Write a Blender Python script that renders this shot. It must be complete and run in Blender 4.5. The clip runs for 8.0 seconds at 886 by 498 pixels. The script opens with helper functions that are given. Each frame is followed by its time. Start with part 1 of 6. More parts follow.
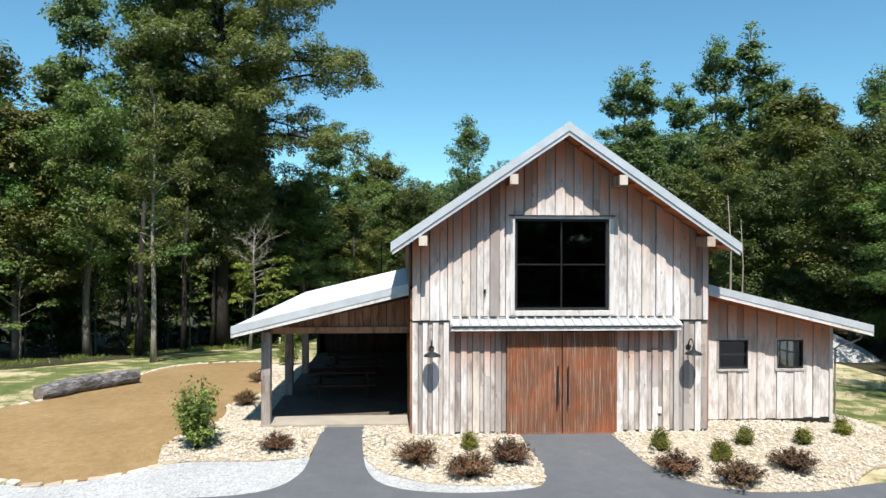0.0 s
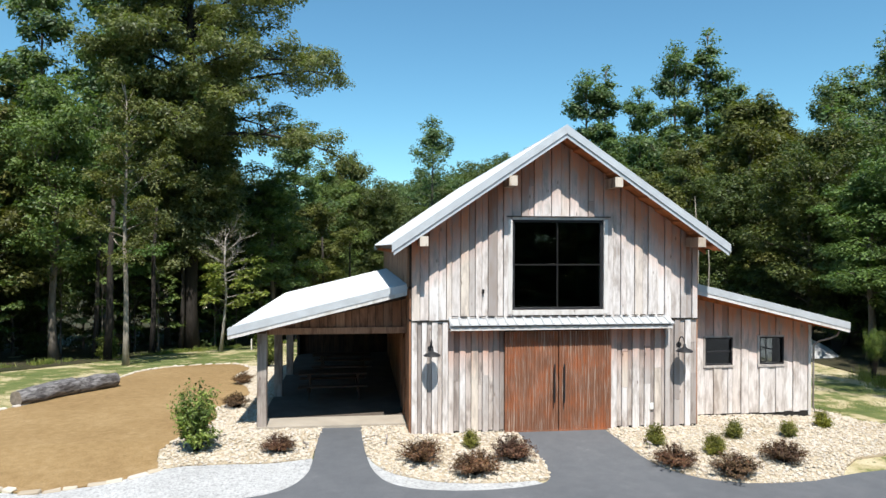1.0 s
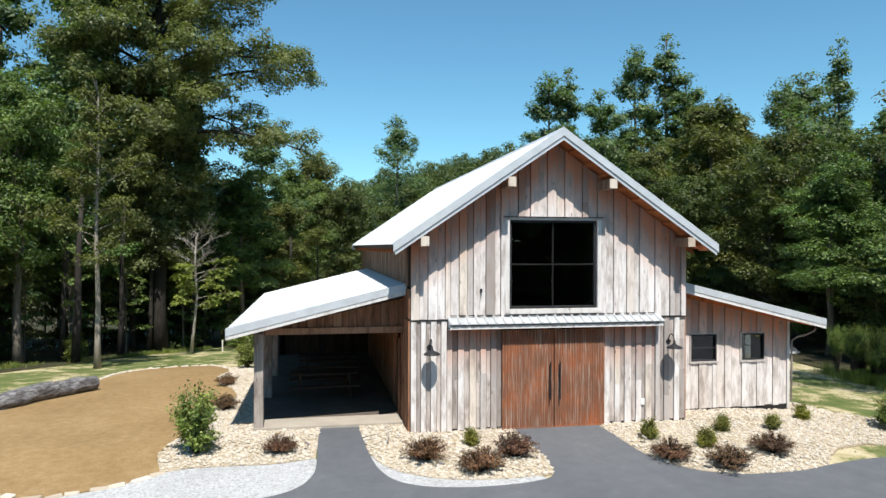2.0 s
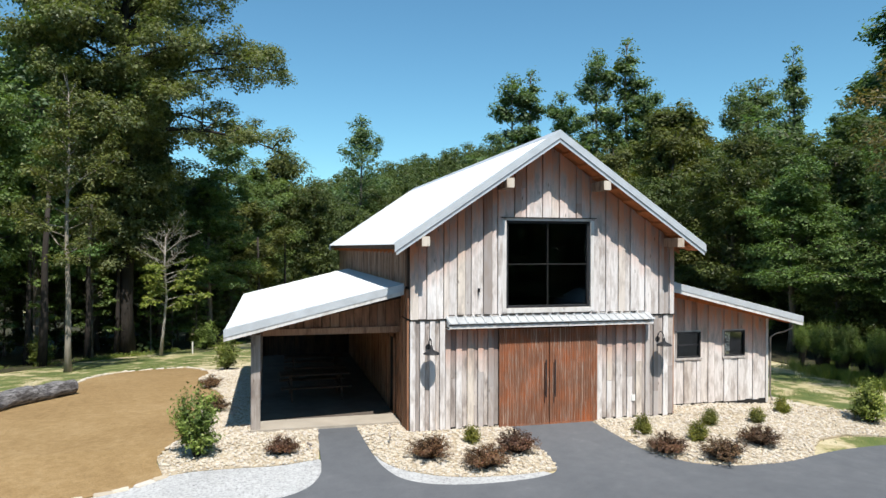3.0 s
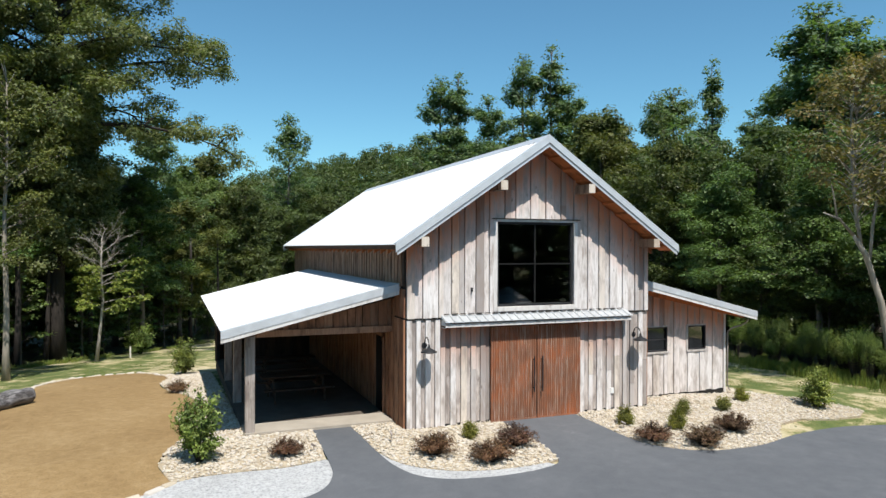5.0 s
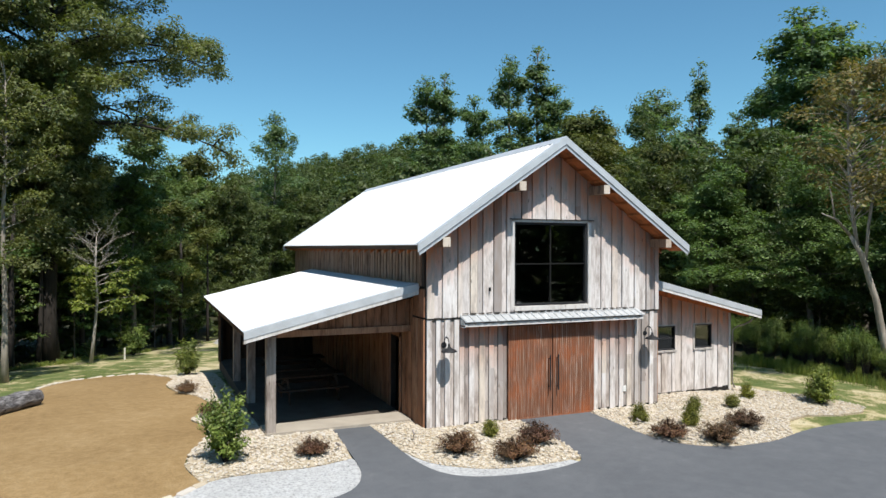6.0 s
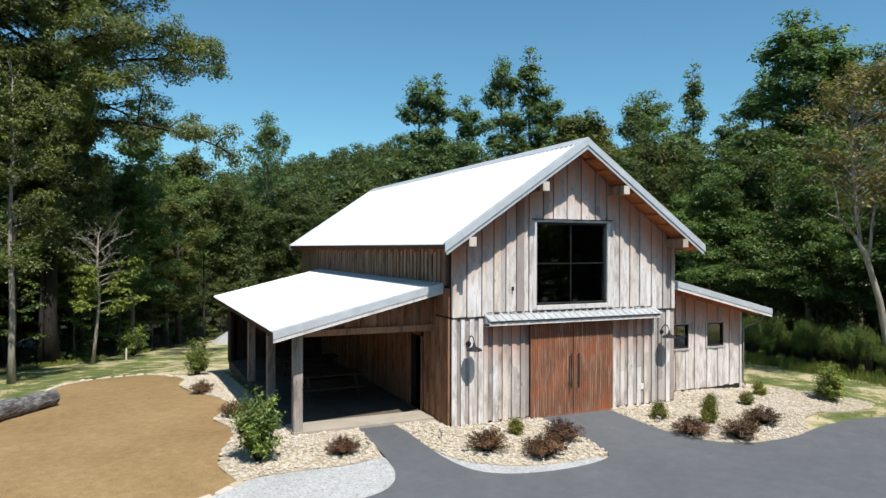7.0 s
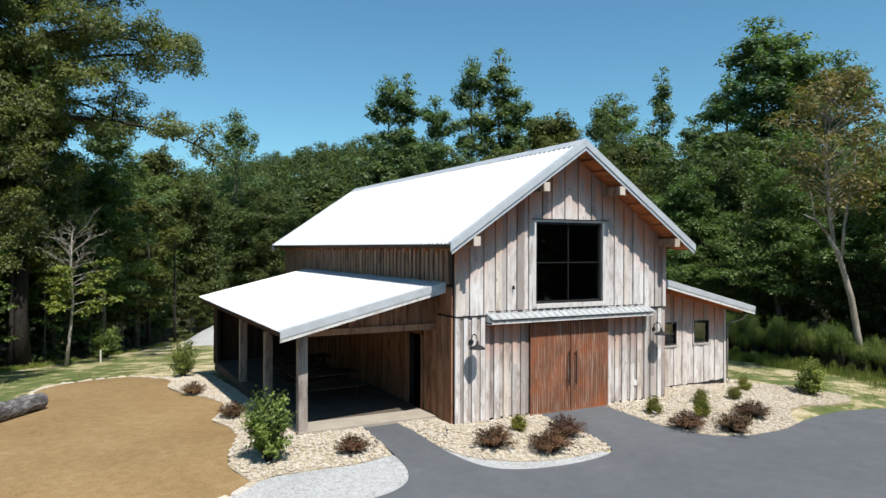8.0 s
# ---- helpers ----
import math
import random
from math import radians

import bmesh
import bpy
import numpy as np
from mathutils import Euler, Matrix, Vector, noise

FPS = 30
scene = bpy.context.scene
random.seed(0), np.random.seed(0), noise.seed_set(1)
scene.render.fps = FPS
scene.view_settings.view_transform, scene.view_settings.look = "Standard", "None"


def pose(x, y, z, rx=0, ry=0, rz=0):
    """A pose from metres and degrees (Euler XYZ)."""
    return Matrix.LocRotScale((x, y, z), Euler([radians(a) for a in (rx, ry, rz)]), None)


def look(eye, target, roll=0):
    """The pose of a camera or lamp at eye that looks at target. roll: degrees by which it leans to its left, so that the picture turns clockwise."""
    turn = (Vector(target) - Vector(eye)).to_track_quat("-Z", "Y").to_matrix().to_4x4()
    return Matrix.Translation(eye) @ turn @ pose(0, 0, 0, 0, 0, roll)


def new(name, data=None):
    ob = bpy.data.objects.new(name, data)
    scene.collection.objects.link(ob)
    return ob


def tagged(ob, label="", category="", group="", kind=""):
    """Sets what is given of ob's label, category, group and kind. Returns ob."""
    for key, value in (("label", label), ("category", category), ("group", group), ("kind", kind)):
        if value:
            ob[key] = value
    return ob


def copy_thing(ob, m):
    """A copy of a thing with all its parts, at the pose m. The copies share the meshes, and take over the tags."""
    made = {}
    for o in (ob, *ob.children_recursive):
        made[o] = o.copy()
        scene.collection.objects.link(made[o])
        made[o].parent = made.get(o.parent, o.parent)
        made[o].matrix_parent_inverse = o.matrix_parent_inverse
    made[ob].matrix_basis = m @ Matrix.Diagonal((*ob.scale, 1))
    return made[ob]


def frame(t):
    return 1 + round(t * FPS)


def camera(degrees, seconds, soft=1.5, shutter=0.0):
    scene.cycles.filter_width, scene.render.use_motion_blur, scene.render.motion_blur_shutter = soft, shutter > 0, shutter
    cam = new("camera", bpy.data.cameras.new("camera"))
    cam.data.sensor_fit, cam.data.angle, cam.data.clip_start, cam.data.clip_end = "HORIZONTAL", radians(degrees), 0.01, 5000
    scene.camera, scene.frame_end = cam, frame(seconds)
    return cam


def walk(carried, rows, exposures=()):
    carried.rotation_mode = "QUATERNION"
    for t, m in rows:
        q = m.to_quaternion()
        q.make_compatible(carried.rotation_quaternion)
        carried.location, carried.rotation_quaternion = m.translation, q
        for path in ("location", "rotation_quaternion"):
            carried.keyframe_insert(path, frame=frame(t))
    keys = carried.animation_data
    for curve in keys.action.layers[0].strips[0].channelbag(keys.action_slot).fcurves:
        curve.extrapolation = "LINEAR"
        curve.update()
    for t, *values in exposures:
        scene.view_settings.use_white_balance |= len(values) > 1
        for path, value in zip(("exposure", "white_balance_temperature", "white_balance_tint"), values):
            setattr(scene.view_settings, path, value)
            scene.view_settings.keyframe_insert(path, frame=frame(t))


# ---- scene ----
cam = camera(66.1, 8.0, 1.5)
PATH = [
    (0, (-3.905, -16.484, 4.574), (-3.785, -14.487, 4.567), 0.15),
    (0.5, (-4.417, -16.508, 4.578), (-4.235, -14.516, 4.572), 0.15),
    (1, (-4.935, -16.522, 4.578), (-4.689, -14.537, 4.572), 0.15),
    (1.5, (-5.454, -16.53, 4.573), (-5.145, -14.554, 4.567), 0.15),
    (3, (-7.025, -16.442, 4.571), (-6.529, -14.505, 4.566), 0.15),
    (3.5, (-7.539, -16.377, 4.571), (-6.981, -14.457, 4.566), 0.15),
    (4, (-8.053, -16.324, 4.563), (-7.434, -14.422, 4.559), 0.15),
    (4.5, (-8.568, -16.245, 4.56), (-7.889, -14.364, 4.557), 0.15),
    (5, (-9.059, -16.136, 4.561), (-8.323, -14.276, 4.558), 0.15),
    (6.5, (-10.539, -15.736, 4.563), (-9.733, -13.905, 4.56), 0.15),
    (7, (-11.018, -15.591, 4.554), (-10.186, -13.772, 4.551), 0.15),
    (7.5, (-11.506, -15.44, 4.544), (-10.612, -13.651, 4.542), 0.15),
    (8, (-12.02, -15.272, 4.539), (-11.089, -13.502, 4.536), 0.15),
]
walk(cam, [(t, look(eye, target, roll)) for t, eye, target, roll in PATH], [(0, 0.68), (1.5, 0.63), (3.5, 0.52), (5.0, 0.46), (8.0, 0.38)])

# ---- world, sun, exposure ----
SUN_EL, SUN_AZ = radians(60), radians(2)          # sun stands in front of the barn, a touch to its right
world = bpy.data.worlds.new("world")
scene.world = world
world.use_nodes = True
wn = world.node_tree
sky = wn.nodes.new("ShaderNodeTexSky")
sky.sky_type = "NISHITA"
sky.sun_disc = False
sky.sun_elevation = SUN_EL
sky.sun_rotation = math.pi - SUN_AZ
sky.altitude = 300
sky.air_density, sky.dust_density, sky.ozone_density = 1.0, 0.4, 2.0
tint = wn.nodes.new("ShaderNodeMix")
tint.data_type, tint.blend_type = "RGBA", "MULTIPLY"
tint.inputs["Factor"].default_value = 1.0
tint.inputs[7].default_value = (0.685, 1.085, 1.115, 1)      # clear, humid summer blue
wn.links.new(sky.outputs["Color"], tint.inputs[6])
wn.links.new(tint.outputs[2], wn.nodes["Background"].inputs["Color"])
wn.nodes["Background"].inputs["Strength"].default_value = 0.092

sun_data = bpy.data.lights.new("sun", "SUN")
sun_data.energy, sun_data.angle, sun_data.color = 4.85, radians(0.55), (1.0, 0.965, 0.91)
sun_lamp = new("sun", sun_data)
sun_from = Vector((math.sin(SUN_AZ) * math.cos(SUN_EL), -math.cos(SUN_AZ) * math.cos(SUN_EL), math.sin(SUN_EL)))
sun_lamp.matrix_basis = look(sun_from * 60, (0, 0, 0))


# ---- materials ----
def material(name, rough=0.8, metal=0.0, spec=0.3):
    m = bpy.data.materials.new(name)
    m.use_nodes = True
    b = m.node_tree.nodes["Principled BSDF"]
    b.inputs["Roughness"].default_value = rough
    b.inputs["Metallic"].default_value = metal
    b.inputs["Specular IOR Level"].default_value = spec
    return m, m.node_tree, b


def node(nt, kind, **sets):
    n = nt.nodes.new(kind)
    for k, v in sets.items():
        n.inputs[k.replace("_", " ")].default_value = v
    return n


def link(nt, a, b):
    nt.links.new(a, b)


def coords(nt, scale=(1, 1, 1), offset=None, space="Object"):
    """Texture coordinates, scaled, shifted at random from piece to piece."""
    tc = nt.nodes.new("ShaderNodeTexCoord")
    mp = nt.nodes.new("ShaderNodeMapping")
    mp.inputs["Scale"].default_value = scale
    link(nt, tc.outputs[space], mp.inputs["Vector"])
    if offset is not None:
        mul = nt.nodes.new("ShaderNodeVectorMath")
        mul.operation = "SCALE"
        mul.inputs[0].default_value = (37.0, 91.0, 53.0)
        link(nt, offset, mul.inputs["Scale"])
        link(nt, mul.outputs[0], mp.inputs["Location"])
    return mp.outputs["Vector"]


def noise_tex(nt, vec, scale, detail=4.0, rough=0.6):
    n = node(nt, "ShaderNodeTexNoise", Scale=scale, Detail=detail, Roughness=rough)
    link(nt, vec, n.inputs["Vector"])
    return n.outputs["Fac"]


def ramp(nt, fac, *stops):
    r = nt.nodes.new("ShaderNodeValToRGB")
    e = r.color_ramp.elements
    while len(e) < len(stops):
        e.new(0.5)
    for i, (p, c) in enumerate(stops):
        e[i].position = p
        e[i].color = (*c, 1)
    link(nt, fac, r.inputs["Fac"])
    return r.outputs["Color"]


def mix(nt, fac, a, b, kind="MIX"):
    m = nt.nodes.new("ShaderNodeMix")
    m.data_type, m.blend_type = "RGBA", kind
    for v, s in ((fac, m.inputs["Factor"]), (a, m.inputs[6]), (b, m.inputs[7])):
        if isinstance(v, (int, float)):
            s.default_value = v
        elif isinstance(v, tuple):
            s.default_value = (*v, 1)
        else:
            link(nt, v, s)
    return m.outputs[2]


def bump(nt, b, height, strength=0.4, dist=0.01):
    n = node(nt, "ShaderNodeBump", Strength=strength, Distance=dist)
    link(nt, height, n.inputs["Height"])
    link(nt, n.outputs["Normal"], b.inputs["Normal"])


def weathered_wood(name, tones, dark, streak=0.55, rough=0.85, eave_tint=0.0):
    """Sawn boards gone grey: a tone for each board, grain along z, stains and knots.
    Last argument: red-brown painted on upper ends, for rain-sheltered wood and the eaves' shade."""
    m, nt, b = material(name, rough, 0, 0.2)
    rnd = nt.nodes.new("ShaderNodeObjectInfo").outputs["Random"]
    base = ramp(nt, rnd, *tones)
    grain = noise_tex(nt, coords(nt, (28, 28, 1.6), rnd), 1.0, 5, 0.65)
    stain = noise_tex(nt, coords(nt, (5.0, 5.0, 1.3), rnd), 1.0, 5, 0.65)
    if eave_tint:
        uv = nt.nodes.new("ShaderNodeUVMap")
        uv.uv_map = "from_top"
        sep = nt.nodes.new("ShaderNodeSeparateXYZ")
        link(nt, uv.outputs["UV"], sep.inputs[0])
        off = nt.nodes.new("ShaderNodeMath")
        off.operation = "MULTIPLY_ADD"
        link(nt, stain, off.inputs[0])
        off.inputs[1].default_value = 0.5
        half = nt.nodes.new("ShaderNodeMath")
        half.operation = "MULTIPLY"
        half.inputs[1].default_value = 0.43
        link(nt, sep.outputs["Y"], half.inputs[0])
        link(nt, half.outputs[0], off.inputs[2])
        # mask of the shade-toned red-brown, fading with distance from the board's top
        fresh = ramp(nt, off.outputs[0], (0.42, (eave_tint,) * 3), (0.92, (0, 0, 0)))
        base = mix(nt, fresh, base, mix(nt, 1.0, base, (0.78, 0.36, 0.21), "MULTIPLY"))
    c = mix(nt, ramp(nt, grain, (0.35, (0, 0, 0)), (0.72, (streak, streak, streak))), base, dark)
    c = mix(nt, ramp(nt, stain, (0.47, (0, 0, 0)), (0.66, (0.82, 0.82, 0.82))), c, dark)
    knot = node(nt, "ShaderNodeTexVoronoi", Scale=1.0)
    link(nt, coords(nt, (4.5, 4.5, 1.5), rnd), knot.inputs["Vector"])
    c = mix(nt, ramp(nt, knot.outputs["Distance"], (0.03, (0.8, 0.8, 0.8)), (0.10, (0, 0, 0))), c, (0.10, 0.065, 0.045))
    link(nt, c, b.inputs["Base Color"])
    bump(nt, b, grain, 0.45, 0.006)
    return m


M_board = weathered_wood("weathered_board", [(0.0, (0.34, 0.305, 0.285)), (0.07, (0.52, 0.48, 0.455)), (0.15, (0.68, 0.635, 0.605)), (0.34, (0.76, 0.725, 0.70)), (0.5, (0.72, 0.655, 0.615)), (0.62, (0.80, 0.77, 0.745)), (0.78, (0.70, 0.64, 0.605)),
                                             (0.87, (0.70, 0.615, 0.52)), (0.92, (0.56, 0.505, 0.475)), (1.0, (0.30, 0.27, 0.255))], (0.30, 0.245, 0.21), 0.45, eave_tint=1.0)
M_board_grey = weathered_wood("grey_board", [(0.0, (0.354, 0.312, 0.288)), (0.35, (0.525, 0.460, 0.420)), (0.7, (0.670, 0.590, 0.535)), (1.0, (0.448, 0.380, 0.335))], (0.18, 0.145, 0.125), 0.6, eave_tint=0.9)
M_board_brown = weathered_wood("brown_board", [(0.0, (0.297, 0.140, 0.077)), (0.3, (0.418, 0.209, 0.120)), (0.6, (0.341, 0.163, 0.090)), (0.85, (0.484, 0.270, 0.163)), (1.0, (0.264, 0.140, 0.086))], (0.110, 0.051, 0.030))
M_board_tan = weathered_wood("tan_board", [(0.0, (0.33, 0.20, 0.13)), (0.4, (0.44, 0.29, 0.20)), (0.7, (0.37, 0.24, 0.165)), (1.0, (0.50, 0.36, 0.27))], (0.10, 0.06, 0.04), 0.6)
# dark wood, also used to paint the shelter's shade into its boards
M_board_dark = weathered_wood("dark_and_shaded_board", [(0.0, (0.085, 0.052, 0.034)), (0.5, (0.12, 0.07, 0.045)), (1.0, (0.07, 0.046, 0.034))], (0.035, 0.022, 0.016))
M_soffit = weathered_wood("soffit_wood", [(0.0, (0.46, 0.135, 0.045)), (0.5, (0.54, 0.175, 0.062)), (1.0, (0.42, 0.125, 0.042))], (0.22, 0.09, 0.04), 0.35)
M_timber = weathered_wood("grey_timber", [(0.0, (0.34, 0.30, 0.265)), (1.0, (0.42, 0.37, 0.33))], (0.13, 0.10, 0.085))
M_endgrain = weathered_wood("pale_timber", [(0.0, (0.60, 0.52, 0.43)), (1.0, (0.66, 0.58, 0.49))], (0.33, 0.24, 0.17), 0.3)
M_sill = weathered_wood("grey_sill", [(0.0, (0.44, 0.40, 0.37)), (1.0, (0.54, 0.50, 0.47))], (0.20, 0.17, 0.15), 0.5)
M_trimwood = weathered_wood("pale_trim", [(0.0, (0.60, 0.57, 0.54)), (1.0, (0.68, 0.65, 0.62))], (0.40, 0.36, 0.32), 0.35)


def simple(name, colour, rough=0.6, metal=0.0, spec=0.4, vary=0.25, scale=6.0, bumps=0.0):
    m, nt, b = material(name, rough, metal, spec)
    v = coords(nt, (scale,) * 3)
    n1 = noise_tex(nt, v, 1.0, 5, 0.6)
    n2 = noise_tex(nt, v, 9.0, 3, 0.6)
    dark = tuple(x * (1 - vary) for x in colour)
    light = tuple(min(1, x * (1 + vary * 0.5)) for x in colour)
    c = ramp(nt, n1, (0.3, dark), (0.7, light))
    c = mix(nt, ramp(nt, n2, (0.4, (0, 0, 0)), (0.75, (0.4, 0.4, 0.4))), c, dark)
    link(nt, c, b.inputs["Base Color"])
    if bumps:
        bump(nt, b, n2, bumps, 0.01)
    return m


M_roof = simple("white_metal_roof", (0.52, 0.535, 0.55), 0.42, 0.0, 0.5, 0.06, 1.2)
M_trim = simple("galvanised_trim", (0.53, 0.55, 0.565), 0.40, 0.15, 0.5, 0.16, 2.5)
M_groove = simple("shadow_groove_metal", (0.16, 0.165, 0.17), 0.5, 0.1, 0.4, 0.2, 3)
M_awning = simple("dull_metal_sheet", (0.44, 0.45, 0.455), 0.45, 0.1, 0.5, 0.2, 3)
M_bar = simple("dark_metal_bar", (0.012, 0.011, 0.010), 0.65, 0.0, 0.2, 0.2, 6)
M_black = simple("black_metal", (0.022, 0.022, 0.024), 0.6, 0.0, 0.25, 0.3, 9)
# near-black, so that the rooms behind the openings look unlit
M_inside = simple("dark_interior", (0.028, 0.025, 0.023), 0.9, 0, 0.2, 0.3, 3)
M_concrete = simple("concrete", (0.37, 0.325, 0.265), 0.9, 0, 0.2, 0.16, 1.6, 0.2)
# slab concrete, darkened in colour for the shade under the shelter roof
M_slab = simple("shaded_concrete", (0.12, 0.098, 0.08), 0.9, 0, 0.2, 0.3, 1.6, 0.2)
M_gap = simple("shadow_gap_flashing", (0.03, 0.028, 0.026), 0.95, 0, 0.1, 0.2)
M_cover = simple("white_plastic", (0.70, 0.69, 0.66), 0.5, 0, 0.4, 0.05)
M_stake = simple("fence_stake", (0.62, 0.58, 0.50), 0.8, 0, 0.2, 0.2)

# rusted corrugated sheet
M_rust, nt, b = material("rusted_sheet", 0.75, 0.15, 0.3)
v = coords(nt, (1, 1, 1))
streaks = noise_tex(nt, coords(nt, (22, 22, 0.8)), 1.0, 5, 0.7)
blot = noise_tex(nt, v, 1.5, 6, 0.65)
fine = noise_tex(nt, v, 60, 3, 0.6)
c = ramp(nt, blot, (0.32, (0.185, 0.085, 0.050)), (0.5, (0.245, 0.100, 0.052)), (0.60, (0.33, 0.110, 0.045)), (0.72, (0.42, 0.125, 0.042)))
c = mix(nt, ramp(nt, streaks, (0.46, (0, 0, 0)), (0.74, (0.75, 0.75, 0.75))), c, (0.24, 0.14, 0.095))
scr = noise_tex(nt, coords(nt, (55, 55, 1.1)), 1.0, 3, 0.6)
c = mix(nt, ramp(nt, scr, (0.555, (0, 0, 0)), (0.64, (0.8, 0.8, 0.8))), c, (0.52, 0.42, 0.34))
c = mix(nt, ramp(nt, fine, (0.5, (0, 0, 0)), (0.8, (0.3, 0.3, 0.3))), c, (0.13, 0.05, 0.03))
link(nt, c, b.inputs["Base Color"])
bump(nt, b, fine, 0.3, 0.003)

# window glass: clear, with a dark room behind it
M_glass, nt, b = material("window_glass", 0.02, 0.0, 0.5)
b.inputs["Transmission Weight"].default_value = 1.0
b.inputs["IOR"].default_value = 1.75
b.inputs["Base Color"].default_value = (0.42, 0.45, 0.45, 1)


def ground_material(name, spots, bumps=0.5, dist=0.02, fine_scale=60.0, broad=0.35, mid=4.0, rough=0.95, grit=0.4, grit_dark=0.45):
    m, nt, b = material(name, rough, 0, 0.2)
    v = coords(nt, (1, 1, 1))
    n0 = noise_tex(nt, v, broad, 5, 0.6)
    n1 = noise_tex(nt, v, mid, 6, 0.65)
    n2 = noise_tex(nt, v, fine_scale, 3, 0.7)
    add = nt.nodes.new("ShaderNodeMath")
    add.operation = "MULTIPLY_ADD"
    link(nt, n1, add.inputs[0])
    add.inputs[1].default_value = 0.5
    half = nt.nodes.new("ShaderNodeMath")
    half.operation = "MULTIPLY"
    link(nt, n0, half.inputs[0])
    half.inputs[1].default_value = 0.5
    link(nt, half.outputs[0], add.inputs[2])
    c = ramp(nt, add.outputs[0], *spots)
    dk = mix(nt, 1.0, c, (grit_dark,) * 3, "MULTIPLY")
    c = mix(nt, ramp(nt, n2, (0.45, (0, 0, 0)), (0.75, (grit,) * 3)), c, dk)
    link(nt, c, b.inputs["Base Color"])
    bump(nt, b, n2, bumps, dist)
    return m


M_asphalt = ground_material("asphalt", [(0.36, (0.094, 0.098, 0.106)), (0.5, (0.108, 0.112, 0.120)), (0.6, (0.121, 0.124, 0.132)), (0.67, (0.165, 0.167, 0.172))], 0.5, 0.008, 70, 0.3, 3.0, 0.85, 0.45, 0.6)
M_tan = ground_material("tan_fine_gravel", [(0.36, (0.23, 0.145, 0.064)), (0.5, (0.29, 0.190, 0.086)), (0.64, (0.35, 0.24, 0.12))], 0.8, 0.02, 34, 0.3, 5.0, 0.95, 0.85, 0.5)
M_white = ground_material("white_gravel", [(0.36, (0.355, 0.352, 0.345)), (0.5, (0.435, 0.432, 0.425)), (0.64, (0.515, 0.512, 0.505))], 0.9, 0.04, 17, 0.5, 6.0, 0.95, 0.85, 0.38)
M_pale_mound = ground_material("reflected_pale_gravel", [(0.36, (0.66, 0.65, 0.63)), (0.5, (0.74, 0.73, 0.71)), (0.64, (0.80, 0.79, 0.77))], 0.9, 0.04, 17, 0.5, 6.0, 0.95, 0.4, 0.6)
M_bedding = ground_material("stone_bed_base", [(0.36, (0.34, 0.27, 0.18)), (0.5, (0.43, 0.355, 0.25)), (0.64, (0.51, 0.44, 0.33))], 0.9, 0.03, 16, 0.5, 6.0, 0.95, 0.7, 0.45)
M_lawn = ground_material("patchy_lawn", [(0.40, (0.105, 0.140, 0.042)), (0.485, (0.17, 0.190, 0.065)), (0.515, (0.42, 0.355, 0.19)), (0.58, (0.56, 0.48, 0.31))], 0.8, 0.05, 30, 0.22, 1.1, 0.95, 0.55, 0.4)
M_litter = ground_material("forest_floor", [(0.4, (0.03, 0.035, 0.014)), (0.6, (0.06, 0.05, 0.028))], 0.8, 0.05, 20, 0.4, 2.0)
M_hill = ground_material("wooded_hill", [(0.4, (0.03, 0.06, 0.02)), (0.6, (0.05, 0.085, 0.03))], 0.8, 0.4, 2.0, 0.05, 0.3)

# pale field stones, tone from piece to piece
M_stone, nt, b = material("cream_stone", 0.85, 0, 0.3)
geo = nt.nodes.new("ShaderNodeNewGeometry")
info = nt.nodes.new("ShaderNodeObjectInfo")
addn = nt.nodes.new("ShaderNodeMath")
addn.operation = "ADD"
link(nt, geo.outputs["Random Per Island"], addn.inputs[0])
link(nt, info.outputs["Random"], addn.inputs[1])
wrap = nt.nodes.new("ShaderNodeMath")
wrap.operation = "FRACT"
link(nt, addn.outputs[0], wrap.inputs[0])
c = ramp(nt, wrap.outputs[0], (0.0, (0.475, 0.410, 0.318)), (0.3, (0.560, 0.500, 0.412)), (0.55, (0.440, 0.365, 0.268)), (0.75, (0.540, 0.495, 0.445)), (0.92, (0.345, 0.282, 0.205)), (1.0, (0.600, 0.555, 0.490)))
n2 = noise_tex(nt, coords(nt, (1, 1, 1)), 35, 4, 0.6)
c = mix(nt, ramp(nt, n2, (0.45, (0, 0, 0)), (0.75, (0.35, 0.35, 0.35))), c, (0.45, 0.35, 0.22))
link(nt, c, b.inputs["Base Color"])
bump(nt, b, n2, 0.4, 0.01)


def bark(name, a, d):
    m, nt, b = material(name, 0.95, 0, 0.15)
    n = noise_tex(nt, coords(nt, (9, 9, 1.6)), 1.0, 6, 0.7)
    n2 = noise_tex(nt, coords(nt, (1.1, 1.1, 0.7)), 1.0, 4, 0.6)
    c = mix(nt, ramp(nt, n2, (0.4, (0, 0, 0)), (0.65, (0.6, 0.6, 0.6))), ramp(nt, n, (0.3, d), (0.7, a)), d)
    link(nt, c, b.inputs["Base Color"])
    bump(nt, b, n, 0.8, 0.03)
    return m


M_bark = bark("grey_bark", (0.23, 0.20, 0.165), (0.085, 0.07, 0.055))
M_bark_pale = bark("pale_bark", (0.40, 0.36, 0.30), (0.18, 0.155, 0.125))
M_bark_dark = bark("dark_bark", (0.055, 0.047, 0.041), (0.022, 0.019, 0.017))
M_dead = bark("bleached_wood", (0.46, 0.42, 0.37), (0.24, 0.21, 0.18))
M_log, nt, b = material("grey_log_bark", 0.95, 0, 0.15)
ridge_n = noise_tex(nt, coords(nt, (3.0, 16, 16)), 1.0, 6, 0.72)
flake = noise_tex(nt, coords(nt, (2.4, 5.0, 5.0)), 1.0, 4, 0.6)
